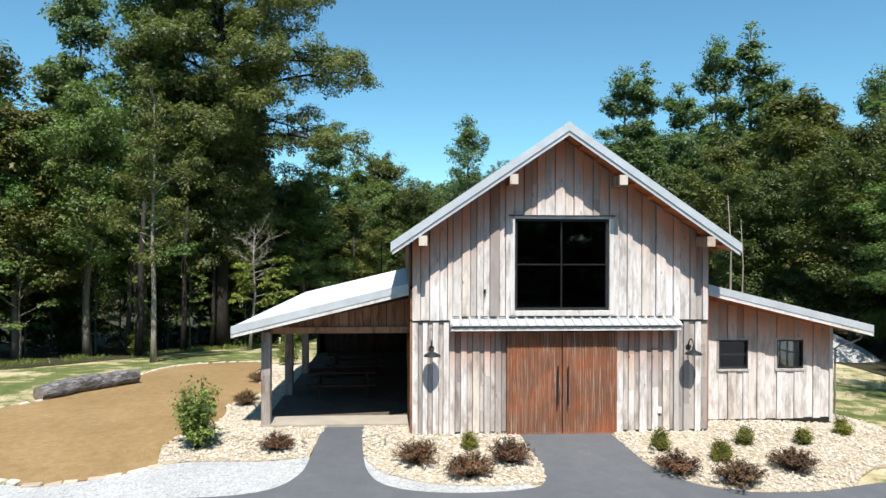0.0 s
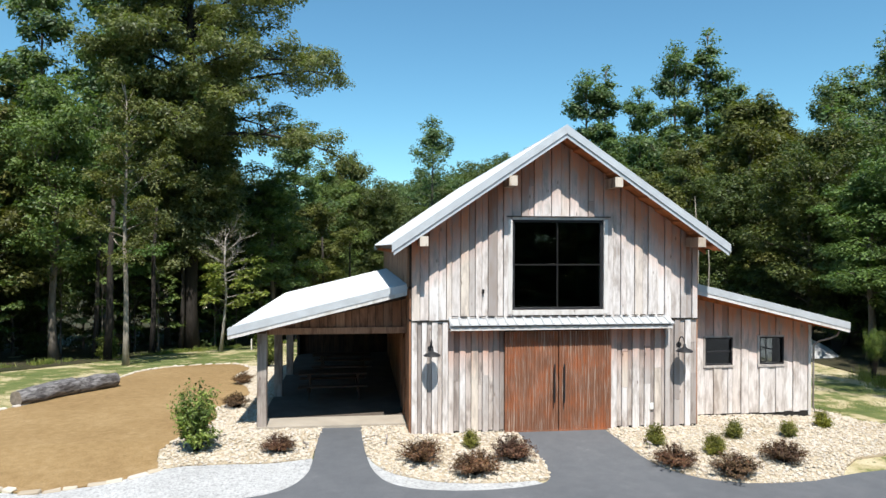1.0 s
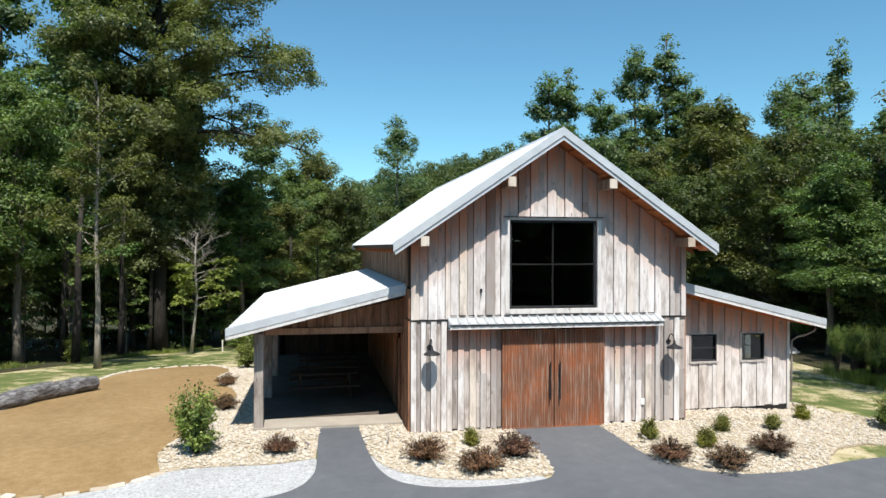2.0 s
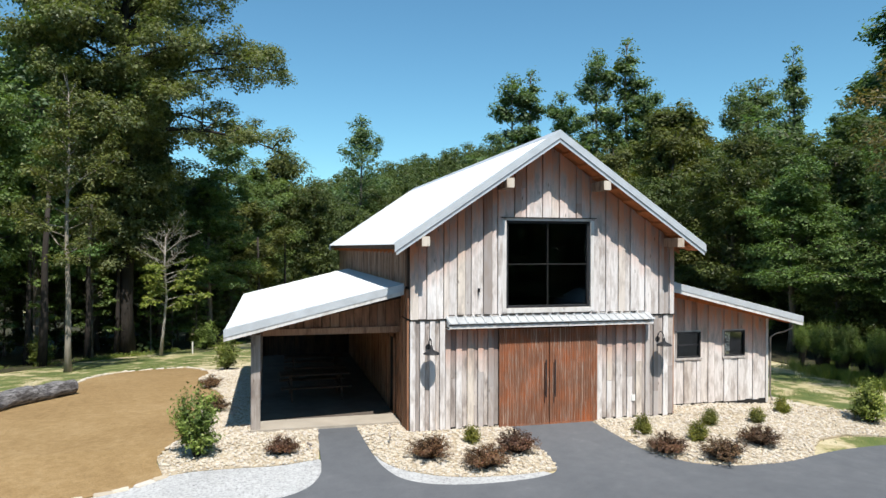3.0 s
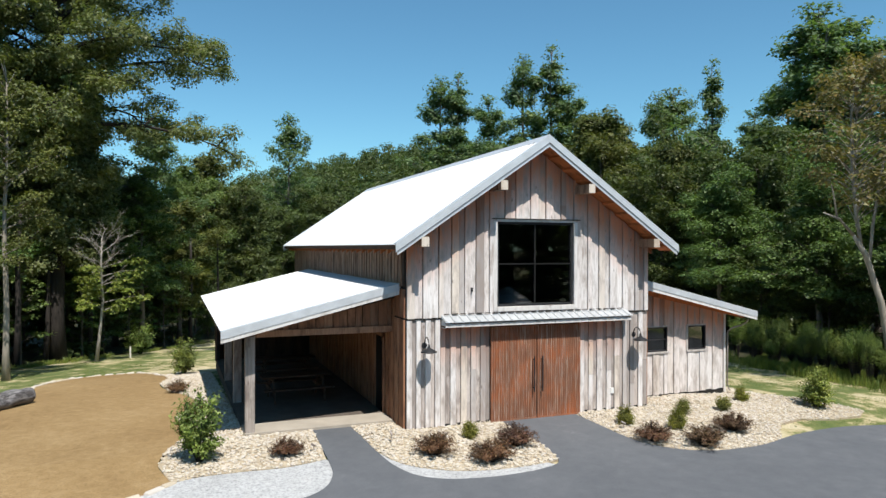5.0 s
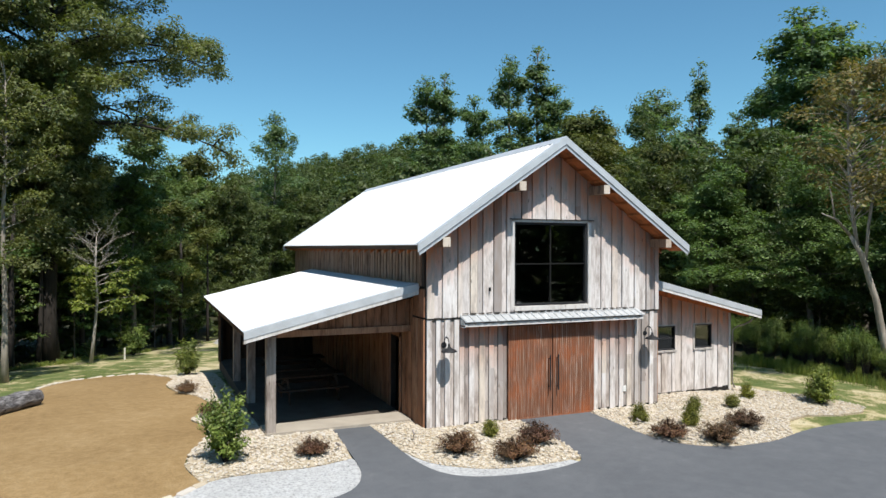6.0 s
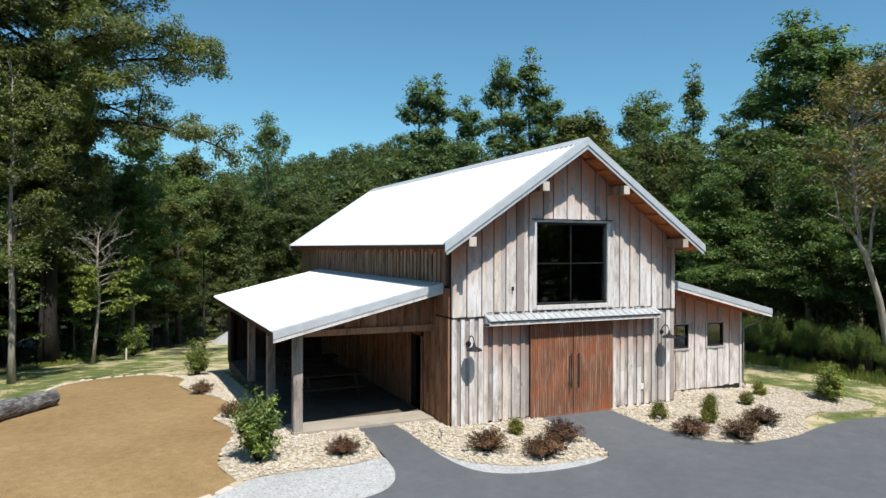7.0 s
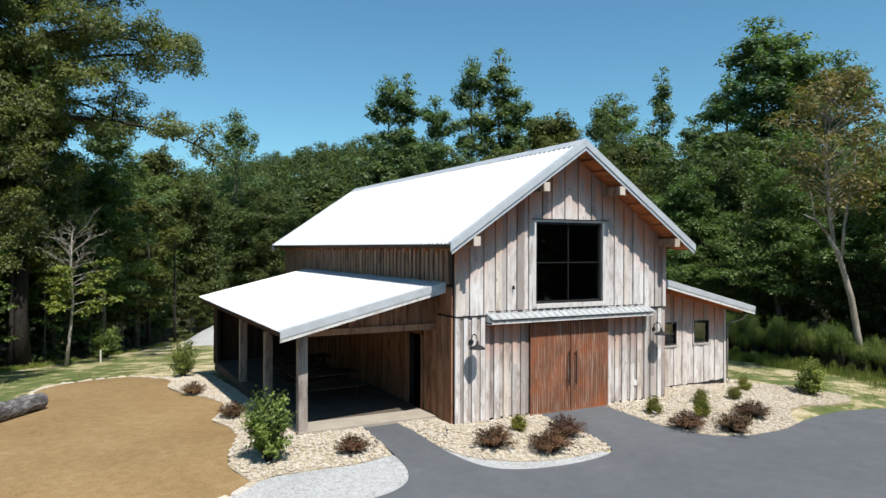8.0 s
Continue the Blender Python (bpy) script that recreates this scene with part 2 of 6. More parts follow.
c = ramp(nt, ridge_n, (0.36, (0.045, 0.042, 0.042)), (0.50, (0.16, 0.15, 0.148)), (0.66, (0.34, 0.325, 0.315)))
c = mix(nt, ramp(nt, flake, (0.52, (0, 0, 0)), (0.60, (0.8, 0.8, 0.8))), c, (0.055, 0.048, 0.046))
link(nt, c, b.inputs["Base Color"])
bump(nt, b, ridge_n, 0.9, 0.04)
M_endwood = simple("old_cut_wood", (0.22, 0.185, 0.15), 0.9, 0, 0.2, 0.4, 9)


def foliage(name, *stops, through_light=0.33, rough=0.48):
    """Leaves: tone from leaf to leaf and from plant to plant, some light passing through."""
    m, nt, b = material(name, rough, 0, 0.28)
    geo = nt.nodes.new("ShaderNodeNewGeometry")
    info = nt.nodes.new("ShaderNodeObjectInfo")
    c = ramp(nt, geo.outputs["Random Per Island"], *stops)
    big = noise_tex(nt, coords(nt, (0.45, 0.45, 0.45), info.outputs["Random"]), 1.0, 2, 0.5)
    spray = noise_tex(nt, coords(nt, (1.3, 1.3, 1.9), info.outputs["Random"]), 1.0, 2, 0.5)
    c = mix(nt, 1.0, c, ramp(nt, spray, (0.36, (0.66, 0.70, 0.74)), (0.64, (1.28, 1.24, 1.16))), "MULTIPLY")
    c = mix(nt, ramp(nt, big, (0.35, (0, 0, 0)), (0.7, (0.6, 0.6, 0.6))), c, mix(nt, 1.0, c, (1.18, 1.10, 0.80), "MULTIPLY"))
    hue = nt.nodes.new("ShaderNodeHueSaturation")
    rng = nt.nodes.new("ShaderNodeMapRange")
    rng.inputs["To Min"].default_value, rng.inputs["To Max"].default_value = 0.488, 0.515
    link(nt, info.outputs["Random"], rng.inputs["Value"])
    link(nt, rng.outputs["Result"], hue.inputs["Hue"])
    link(nt, c, hue.inputs["Color"])
    c = hue.outputs["Color"]
    link(nt, c, b.inputs["Base Color"])
    tr = nt.nodes.new("ShaderNodeBsdfTranslucent")
    link(nt, mix(nt, 1.0, c, (1.2, 1.35, 0.5), "MULTIPLY"), tr.inputs["Color"])
    ms = nt.nodes.new("ShaderNodeMixShader")
    ms.inputs[0].default_value = through_light
    link(nt, b.outputs[0], ms.inputs[1])
    link(nt, tr.outputs[0], ms.inputs[2])
    link(nt, ms.outputs[0], nt.nodes["Material Output"].inputs["Surface"])
    return m


M_leaf = foliage("green_leaves", (0.0, (0.080, 0.128, 0.039)), (0.4, (0.096, 0.152, 0.047)), (0.8, (0.119, 0.178, 0.057)), (1.0, (0.156, 0.220, 0.082)))
M_leaf_deep = foliage("deep_green_leaves", (0.0, (0.056, 0.080, 0.025)), (0.4, (0.068, 0.094, 0.030)), (0.8, (0.084, 0.110, 0.037)), (1.0, (0.108, 0.136, 0.052)))
M_leaf_olive = foliage("olive_leaves", (0.0, (0.078, 0.090, 0.027)), (0.5, (0.104, 0.116, 0.034)), (1.0, (0.142, 0.148, 0.050)))
M_leaf_blue = foliage("blue_green_leaves", (0.0, (0.082, 0.132, 0.060)), (0.4, (0.107, 0.162, 0.074)), (0.8, (0.142, 0.198, 0.094)), (1.0, (0.20, 0.248, 0.140)), through_light=0.40)
M_leaf_oak = foliage("oak_leaves", (0.0, (0.092, 0.118, 0.048)), (0.4, (0.118, 0.146, 0.060)), (0.8, (0.150, 0.178, 0.082)), (1.0, (0.205, 0.222, 0.125)), through_light=0.42)
M_leaf_yellow = foliage("yellowing_leaves", (0.0, (0.105, 0.105, 0.040)), (0.5, (0.145, 0.140, 0.052)), (1.0, (0.20, 0.175, 0.075)))
M_leaf_fresh = foliage("fresh_leaves", (0.0, (0.115, 0.155, 0.030)), (0.5, (0.160, 0.210, 0.042)), (1.0, (0.245, 0.265, 0.070)))
M_leaf_rust = foliage("turning_leaves", (0.0, (0.13, 0.10, 0.045)), (0.4, (0.19, 0.135, 0.06)), (0.75, (0.14, 0.14, 0.06)), (1.0, (0.27, 0.16, 0.07)))
M_leaf_wine = foliage("wine_leaves", (0.0, (0.070, 0.037, 0.026)), (0.5, (0.119, 0.065, 0.043)), (0.85, (0.154, 0.100, 0.055)), (1.0, (0.185, 0.078, 0.056)), through_light=0.2)
M_leaf_shrub = foliage("shrub_leaves", (0.0, (0.098, 0.138, 0.031)), (0.5, (0.161, 0.213, 0.050)), (1.0, (0.287, 0.322, 0.108)))
M_leaf_box = foliage("box_leaves", (0.0, (0.088, 0.096, 0.018)), (0.5, (0.145, 0.150, 0.030)), (1.0, (0.235, 0.215, 0.055)))
M_grass = foliage("grass_blades", (0.0, (0.085, 0.125, 0.03)), (0.6, (0.13, 0.17, 0.045)), (1.0, (0.26, 0.25, 0.11)))
M_brush = foliage("dark_brush", (0.0, (0.080, 0.125, 0.028)), (0.6, (0.125, 0.182, 0.042)), (1.0, (0.200, 0.230, 0.068)))
M_weed = foliage("tall_weeds", (0.0, (0.092, 0.140, 0.032)), (0.6, (0.150, 0.205, 0.050)), (1.0, (0.26, 0.26, 0.085)))


# ---- mesh helpers ----
def mesh_of(name, verts, faces, mat=None, smooth=False):
    me = bpy.data.meshes.new(name)
    me.from_pydata([tuple(v) for v in verts], [], [tuple(f) for f in faces])
    if mat:
        me.materials.append(mat)
    if smooth:
        me.polygons.foreach_set("use_smooth", [True] * len(me.polygons))
    me.update()
    return me


def quads_mesh(name, verts, mat):
    """A mesh of loose triangles or quads from an array (n, corners, 3)."""
    n, k = verts.shape[:2]
    me = bpy.data.meshes.new(name)
    me.vertices.add(n * k)
    me.vertices.foreach_set("co", np.ascontiguousarray(verts, dtype=np.float32).ravel())
    me.loops.add(n * k)
    me.loops.foreach_set("vertex_index", np.arange(n * k, dtype=np.int32))
    me.polygons.add(n)
    me.polygons.foreach_set("loop_start", np.arange(0, n * k, k, dtype=np.int32))
    me.materials.append(mat)
    me.update(calc_edges=True)
    return me


def part(name, me, parent, label="", m=None):
    ob = new(name, me)
    ob.parent = parent
    if m is not None:
        ob.matrix_basis = m
    if label:
        ob["label"] = label
    return ob


def thing(name, label, category, group="", kind="", m=None):
    ob = new(name)
    ob.empty_display_size = 0.2
    if m is not None:
        ob.matrix_basis = m
    return tagged(ob, label, category, group, kind)


def box_data(x0, x1, y0, y1, z0, z1, c=0.0):
    """A box, its upright edges chamfered by c."""
    if c <= 0:
        ring = [(x0, y0), (x1, y0), (x1, y1), (x0, y1)]
    else:
        ring = [(x0 + c, y0), (x1 - c, y0), (x1, y0 + c), (x1, y1 - c), (x1 - c, y1), (x0 + c, y1), (x0, y1 - c), (x0, y0 + c)]
    n = len(ring)
    v = [(x, y, z0) for x, y in ring] + [(x, y, z1) for x, y in ring]
    f = [tuple(range(n))[::-1], tuple(range(n, 2 * n))] + [(i, (i + 1) % n, n + (i + 1) % n, n + i) for i in range(n)]
    return v, f


def join(*items):
    v, f = [], []
    for vs, fs in items:
        k = len(v)
        v += list(vs)
        f += [tuple(i + k for i in q) for q in fs]
    return v, f


def box(name, x0, x1, y0, y1, z0, z1, mat, parent, label="", c=0.0):
    v, f = box_data(x0, x1, y0, y1, z0, z1, c)
    return part(name, mesh_of(name, v, f, mat), parent, label)


def tube_data(points, radii, sides=8, cap=True):
    """A tapered tube along a bent line."""
    pts = [Vector(p) for p in points]
    v, f = [], []
    for i, p in enumerate(pts):
        d = (pts[min(i + 1, len(pts) - 1)] - pts[max(i - 1, 0)]).normalized()
        a = d.orthogonal().normalized() if abs(d.z) < 0.95 else (Vector((1, 0, 0)) - d * d.x).normalized()
        bb = d.cross(a)
        for k in range(sides):
            t = 2 * math.pi * k / sides
            v.append(p + radii[i] * (math.cos(t) * a + math.sin(t) * bb))
    for i in range(len(pts) - 1):
        for k in range(sides):
            a0, a1 = i * sides + k, i * sides + (k + 1) % sides
            f.append((a0, a1, a1 + sides, a0 + sides))
    if cap:
        f.append(tuple(range(sides))[::-1])
        f.append(tuple(range((len(pts) - 1) * sides, len(pts) * sides)))
    return v, f


def smoothstep(a, b, x):
    t = min(1.0, max(0.0, (x - a) / (b - a)))
    return t * t * (3 - 2 * t)


FALL = [(0.0, 0.0), (3.0, -0.09), (6.5, -0.16), (11.0, -0.33), (17.0, -0.86), (33.0, -2.28), (46.0, -3.37), (65.0, -4.2), (90.0, -4.9)]


def gz(x, y):
    """Height of the ground: it falls gently to the road, to the right and to the woods behind."""
    z = 0.07 * min(0.0, max(y, -4.0)) + 0.03 * min(0.0, max(y + 4.0, -20.0))
    z -= 0.057 * max(0.0, min(x, 28.0) - 5.5)
    if y > 0.0:
        k = 1
        while k < len(FALL) - 1 and y > FALL[k][0]:
            k += 1
        (ya, za), (yb, zb) = FALL[k - 1], FALL[k]
        left = za + (zb - za) * min(1.0, (y - ya) / (yb - ya))
        u = smoothstep(3.0, 10.0, x)
        z += left * (1 - u) - 0.022 * min(y, 90.0) * u
    return z


def stand(x, y, k, turn=0.0):
    """A tree's place at (x, y), k times its own size."""
    return Matrix.LocRotScale((x, y, gz(x, y) - 0.12), Euler((0, 0, radians(turn))), (k, k, k))


# ---- ground ----
def spaced(near, step, far, grow):
    a, s = [], step
    x = near
    while x < far:
        a.append(x)
        s *= grow
        x += s
    a.append(far)
    return a


def ground_sheet():
    pos = list(np.arange(-24, 24.01, 0.5))
    xs = [-v for v in reversed(spaced(24.7, 0.7, 900, 1.35))] + pos + spaced(24.7, 0.7, 900, 1.35)
    ys = [-v for v in reversed(spaced(24.7, 0.7, 900, 1.35))] + list(np.arange(-24, 50.01, 0.5)) + spaced(50.7, 0.7, 900, 1.35)
    v = [(x, y, gz(x, y) + 0.035 * noise.noise((x * 0.5, y * 0.5, 0)) * smoothstep(9, 13, math.hypot(x + 1, (y - 4) * 0.8)) - (0.02)) for y in ys for x in xs]
    n = len(xs)
    f = [(j * n + i, j * n + i + 1, (j + 1) * n + i + 1, (j + 1) * n + i) for j in range(len(ys) - 1) for i in range(n - 1)]
    ob = new("ground", mesh_of("ground", v, f, M_lawn, True))
    return tagged(ob, "sunlit patchy lawn with dry straw between green grass", "lawn", kind="structure")


ground = ground_sheet()


def curve_through(pts, closed=True, per=6):
    """Catmull-Rom through the points."""
    n, out = len(pts), []
    for i in range(n if closed else n - 1):
        p = [Vector((*pts[(i + k) % n], 0)) if closed else Vector((*pts[min(max(i + k, 0), n - 1)], 0)) for k in (-1, 0, 1, 2)]
        for s in range(per):
            t = s / per
            q = 0.5 * ((2 * p[1]) + (p[2] - p[0]) * t + (2 * p[0] - 5 * p[1] + 4 * p[2] - p[3]) * t * t + (3 * p[1] - p[0] - 3 * p[2] + p[3]) * t ** 3)
            out.append((q.x, q.y))
    if not closed:
        out.append(pts[-1])
    return out


def inside(poly, x, y):
    hit = False
    for i in range(len(poly)):
        (xa, ya), (xb, yb) = poly[i - 1], poly[i]
        if (ya > y) != (yb > y) and x < (xb - xa) * (y - ya) / (yb - ya) + xa:
            hit = not hit
    return hit


def patch(name, outline, rise, mat, label, category, step=0.5, wobble=0.0, kind="structure"):
    """A sheet of ground with its own edge, laid rise above the lawn, with a short skirt."""
    x0, x1 = min(p[0] for p in outline), max(p[0] for p in outline)
    y0, y1 = min(p[1] for p in outline), max(p[1] for p in outline)
    pts = [Vector(p) for p in outline]
    for x in np.arange(x0 + step / 2, x1, step):
        for y in np.arange(y0 + step / 2, y1, step):
            if inside(outline, x, y) and min((Vector((x, y)) - q).length for q in pts[:len(outline)]) > step * 0.35:
                pts.append(Vector((x, y)))
    n = len(outline)
    out = delaunay_2d_cdt(pts, [(i, (i + 1) % n) for i in range(n)], [list(range(n))], 1, 1e-4)
    vs, fs = out[0], out[2]
    v = [(p.x, p.y, gz(p.x, p.y) + rise + wobble * noise.noise((p.x * 1.3, p.y * 1.3, 2))) for p in vs]
    f = [tuple(q) for q in fs]
    count = {}
    for q in f:
        for i in range(len(q)):
            e = (q[i - 1], q[i])
            count[e] = count.get(e, 0) + 1
    rim = [e for e in count if (e[1], e[0]) not in count]
    for a, bq in rim:
        k = len(v)
        v += [(v[a][0], v[a][1], v[a][2] - 0.09), (v[bq][0], v[bq][1], v[bq][2] - 0.09)]
        f.append((bq, a, k, k + 1))
    ob = new(name, mesh_of(name, v, f, mat, False))
    return tagged(ob, label, category, kind=kind)


from mathutils.geometry import delaunay_2d_cdt
# outlines in plan
PATH_TOP_L, PATH_TOP_R = (-5.82, 0.87), (-4.85, 0.83)
left_kerb = [PATH_TOP_L, (-5.89, -0.46), (-5.92, -1.59), (-6.0, -2.25), (-6.29, -2.83), (-6.82, -3.17), (-7.69, -3.31), (-9.05, -3.35), (-10.79, -3.39), (-13.68, -3.55), (-19.5, -4.17)]
mid_kerb = [PATH_TOP_R, (-4.84, -0.13), (-4.75, -1.33), (-4.62, -2.15), (-4.37, -2.73), (-3.95, -3.07), (-3.41, -3.25), (-2.73, -3.33), (-1.99, -3.31), (-1.45, -3.21), (-1.11, -3.04), (-0.97, -2.7), (-0.9, -1.98), (-0.98, -1.15), (-1.03, -0.21)]
right_kerb = [(1.19, -0.18), (1.27, -0.81), (1.36, -1.71), (1.53, -2.48), (1.97, -3.07), (2.51, -3.39), (3.3, -3.57), (4.27, -3.56), (5.21, -3.36), (6.78, -2.98), (8.62, -2.8), (11.17, -3.02), (14.7, -3.87), (18.72, -6.59), (24.77, -10.22)]
lk = curve_through(left_kerb, False)
mk = curve_through(mid_kerb, False)
rk = curve_through(right_kerb, False)
road_outline = lk[::-1] + mk + [(-1.2, -0.08), (1.25, -0.08)] + rk + [(26, -30), (-22, -30)]
road = patch("road", road_outline, 0.03, M_asphalt, "smooth dark grey asphalt drive with a footpath spur", "asphalt drive", 0.8)

court_edge = [(-9.09, -1.71), (-9.47, -2.04), (-10.14, -2.29), (-11.11, -2.58), (-12.09, -2.27), (-13.79, -1.34), (-15.15, 0.31), (-15.74, 2.08), (-15.48, 3.67), (-14.79, 4.85), (-14.19, 7.05), (-13.7, 9.77), (-13.48, 11.86),
              (-12.72, 13.66), (-11.59, 14.53), (-10.31, 14.44), (-9.41, 12.66)]
court_bed = [(-9.22, 11.24), (-9.51, 9.83), (-9.21, 8.23), (-8.67, 7.1), (-8.34, 5.76), (-8.58, 4.66), (-9.01, 3.67), (-8.74, 2.7), (-8.72, 1.64), (-9.14, 0.38), (-9.36, -0.66)]
court_outline = curve_through(court_edge + court_bed, True, 4)
court = patch("gravel_court", court_outline, 0.012, M_tan, "round court of fine tan gravel", "gravel", 0.6)

white_left = curve_through([(-5.94, -1.33), (-6.84, -1.54), (-7.72, -1.51), (-8.6, -1.53), (-9.09, -1.71), (-9.57, -2.09)], False) + [(-10.14, -2.39), (-11.1, -2.68), (-12.08, -2.47)] + [(-12.24, -3.27)] + [p for p in lk[::-1] if -12 < p[0] < -5.9 and p[1] < -1.3]
white_gravel = patch("white_gravel_strip", white_left, 0.016, M_white, "strip of crushed white gravel along the drive", "gravel", 0.5)
inner_mid = [(-4.71, -1.38), (-4.58, -1.79), (-4.24, -2.3), (-3.52, -2.77), (-2.72, -2.97), (-1.94, -3.01), (-1.34, -2.96)]
white_mid = curve_through(inner_mid, False) + [p for p in mk[::-1] if p[1] < -1.3 and p[0] < -1.2]
patch("white_gravel_border", white_mid, 0.018, M_white, "curved border of crushed white gravel", "gravel", 0.4)

bed_left = [PATH_TOP_L, (-5.87, 0.89), (-7.41, 0.88), (-7.5, 4.23), (-7.65, 11.75), (-7.72, 12.94), (-8.79, 13.39), (-9.41, 12.66)] + court_bed + [(-9.09, -1.69), (-8.6, -1.51), (-7.72, -1.49), (-6.84, -1.52), (-5.94, -1.31), (-5.89, -0.46)]
bed_mid = [(-3.67, 0.93), (-4.82, 0.87)] + [p for p in mk if p[1] > -1.3 and p[0] < -4.5] + curve_through(inner_mid, False) + [p for p in mk if p[0] > -1.35 and p[1] > -2.95] + [(-1.17, 0.02), (-3.67, -0.0)]
bed_right = [(1.2, 0.02)] + [p for p in rk if p[0] < 5.4] + [(5.6, -2.9), (6.3, -2.35), (7.35, -2.05), (8.57, -2.15), (9.8, -2.0), (10.6, -1.5), (10.3, -0.7), (9.4, 0.1), (8.8, 0.8), (8.6, 1.9), (8.2, 2.5), (7.45, 1.08), (3.7, 1.05), (3.7, 0.02)]
BEDS = []
for nm, outl in (("stone_bed_left", bed_left), ("stone_bed_middle", bed_mid), ("stone_bed_right", bed_right)):
    BEDS.append((patch(nm, outl, 0.022, M_bedding, "planting bed covered with flat cream field stones", "stone bed", 0.5, 0.02), outl))

# forest floor under the trees, its litter coloured dark to deepen their shade
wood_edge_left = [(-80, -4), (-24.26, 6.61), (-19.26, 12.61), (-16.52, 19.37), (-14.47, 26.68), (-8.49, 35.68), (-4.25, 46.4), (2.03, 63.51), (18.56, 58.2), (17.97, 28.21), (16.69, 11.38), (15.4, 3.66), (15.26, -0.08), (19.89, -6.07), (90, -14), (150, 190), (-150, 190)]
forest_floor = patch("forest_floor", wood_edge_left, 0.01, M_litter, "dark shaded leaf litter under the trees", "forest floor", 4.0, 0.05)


# ---- the barn ----
W, DEPTH = 3.66, 16.3                 # half width, length of the main house
WALL_TOP = 4.70                       # main wall at the eaves
RIDGE = 7.44                          # top of the roof deck at the ridge
SLOPE = 0.681         # main roof: fall per metre
LEAN_SLOPE = 0.242
LEAN_Y0, LEAN_Y1 = 1.0, 12.75          # lean-tos, front and back wall
barn = thing("barn", "weathered board barn with white metal roofs and two lean-tos", "barn")
rng = random.Random(5)


def main_under(x):
    """Underside of the main roof at x."""
    return RIDGE - 0.20 - SLOPE * abs(x)


def lean_under(x):
    """Underside of a lean-to roof at |x|."""
    return 3.405 - LEAN_SLOPE * (abs(x) - W)


def board_mesh(w, h0, h1, d, mat, c=0.006, below=0.0):
    """An upright board, w wide, its top cut from height h0 to h1, d thick towards -y.
    The UV map holds the distance from the top of the whole board; below is what stands above this piece."""
    ring = [(0, 0), (0, -d + c), (c, -d), (w - c, -d), (w, -d + c), (w, 0)]
    n = len(ring)
    tops = [h0 + (h1 - h0) * x / w for x, y in ring]
    v = [(x, y, 0) for x, y in ring] + [(x, y, t) for (x, y), t in zip(ring, tops)]
    f = [tuple(range(n)), tuple(range(2 * n - 1, n - 1, -1))] + [((i + 1) % n, i, n + i, n + (i + 1) % n) for i in range(n)]
    me = mesh_of("board", v, f, mat)
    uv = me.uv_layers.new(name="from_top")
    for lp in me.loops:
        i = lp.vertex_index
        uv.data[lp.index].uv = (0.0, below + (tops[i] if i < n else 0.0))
    return me


def clad(parent, m, length, bottom, top, mat, openings=(), wide=(0.17, 0.27), jag=0.02, proud=0.045, butt=0.0, back=None, narrow=None, dry=0.0):
    """Boards on a wall, wide and narrow, every second one set back; parent's boards run along local x, facing -y."""
    # dry: metres added to from_top, which weakens the painted eaves tint
    cuts = sorted({0.0, length, *[round(v, 4) for o in openings for v in o[:2]]})
    k = 0
    for a, e in zip(cuts, cuts[1:]):
        x = a
        while x < e - 1e-4:
            w = rng.uniform(*(narrow if narrow and k % 2 else wide))
            if e - (x + w) < wide[0] * 0.7:
                w = e - x
            mid = x + w / 2
            spans = [(bottom - rng.uniform(0, jag), None)]
            for o in sorted(openings, key=lambda q: q[2]):
                if o[0] < mid < o[1]:
                    lo = spans[-1][0]
                    spans = spans[:-1] + [(lo, o[2]), (o[3], None)]
            d = proud if k % 2 == 0 else proud * 0.5
            d += rng.uniform(-0.004, 0.004)
            wood = back if back and k % 2 else mat
            for lo, hi in spans:
                h0 = (top(x) if hi is None else hi) - lo
                h1 = (top(x + w) if hi is None else hi) - lo
                if min(h0, h1) < 0.04:
                    continue
                g = 0.0055
                at = lo
                while butt and min(h0, h1) > 1.2 and rng.random() < butt:
                    cut = rng.uniform(0.4, min(1.5, min(h0, h1) - 0.5))
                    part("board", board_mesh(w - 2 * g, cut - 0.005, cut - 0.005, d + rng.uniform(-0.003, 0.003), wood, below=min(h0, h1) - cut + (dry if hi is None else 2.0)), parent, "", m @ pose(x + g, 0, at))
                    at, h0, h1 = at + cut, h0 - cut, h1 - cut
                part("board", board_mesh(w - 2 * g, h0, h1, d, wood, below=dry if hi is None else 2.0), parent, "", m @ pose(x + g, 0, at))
            x += w
            k += 1


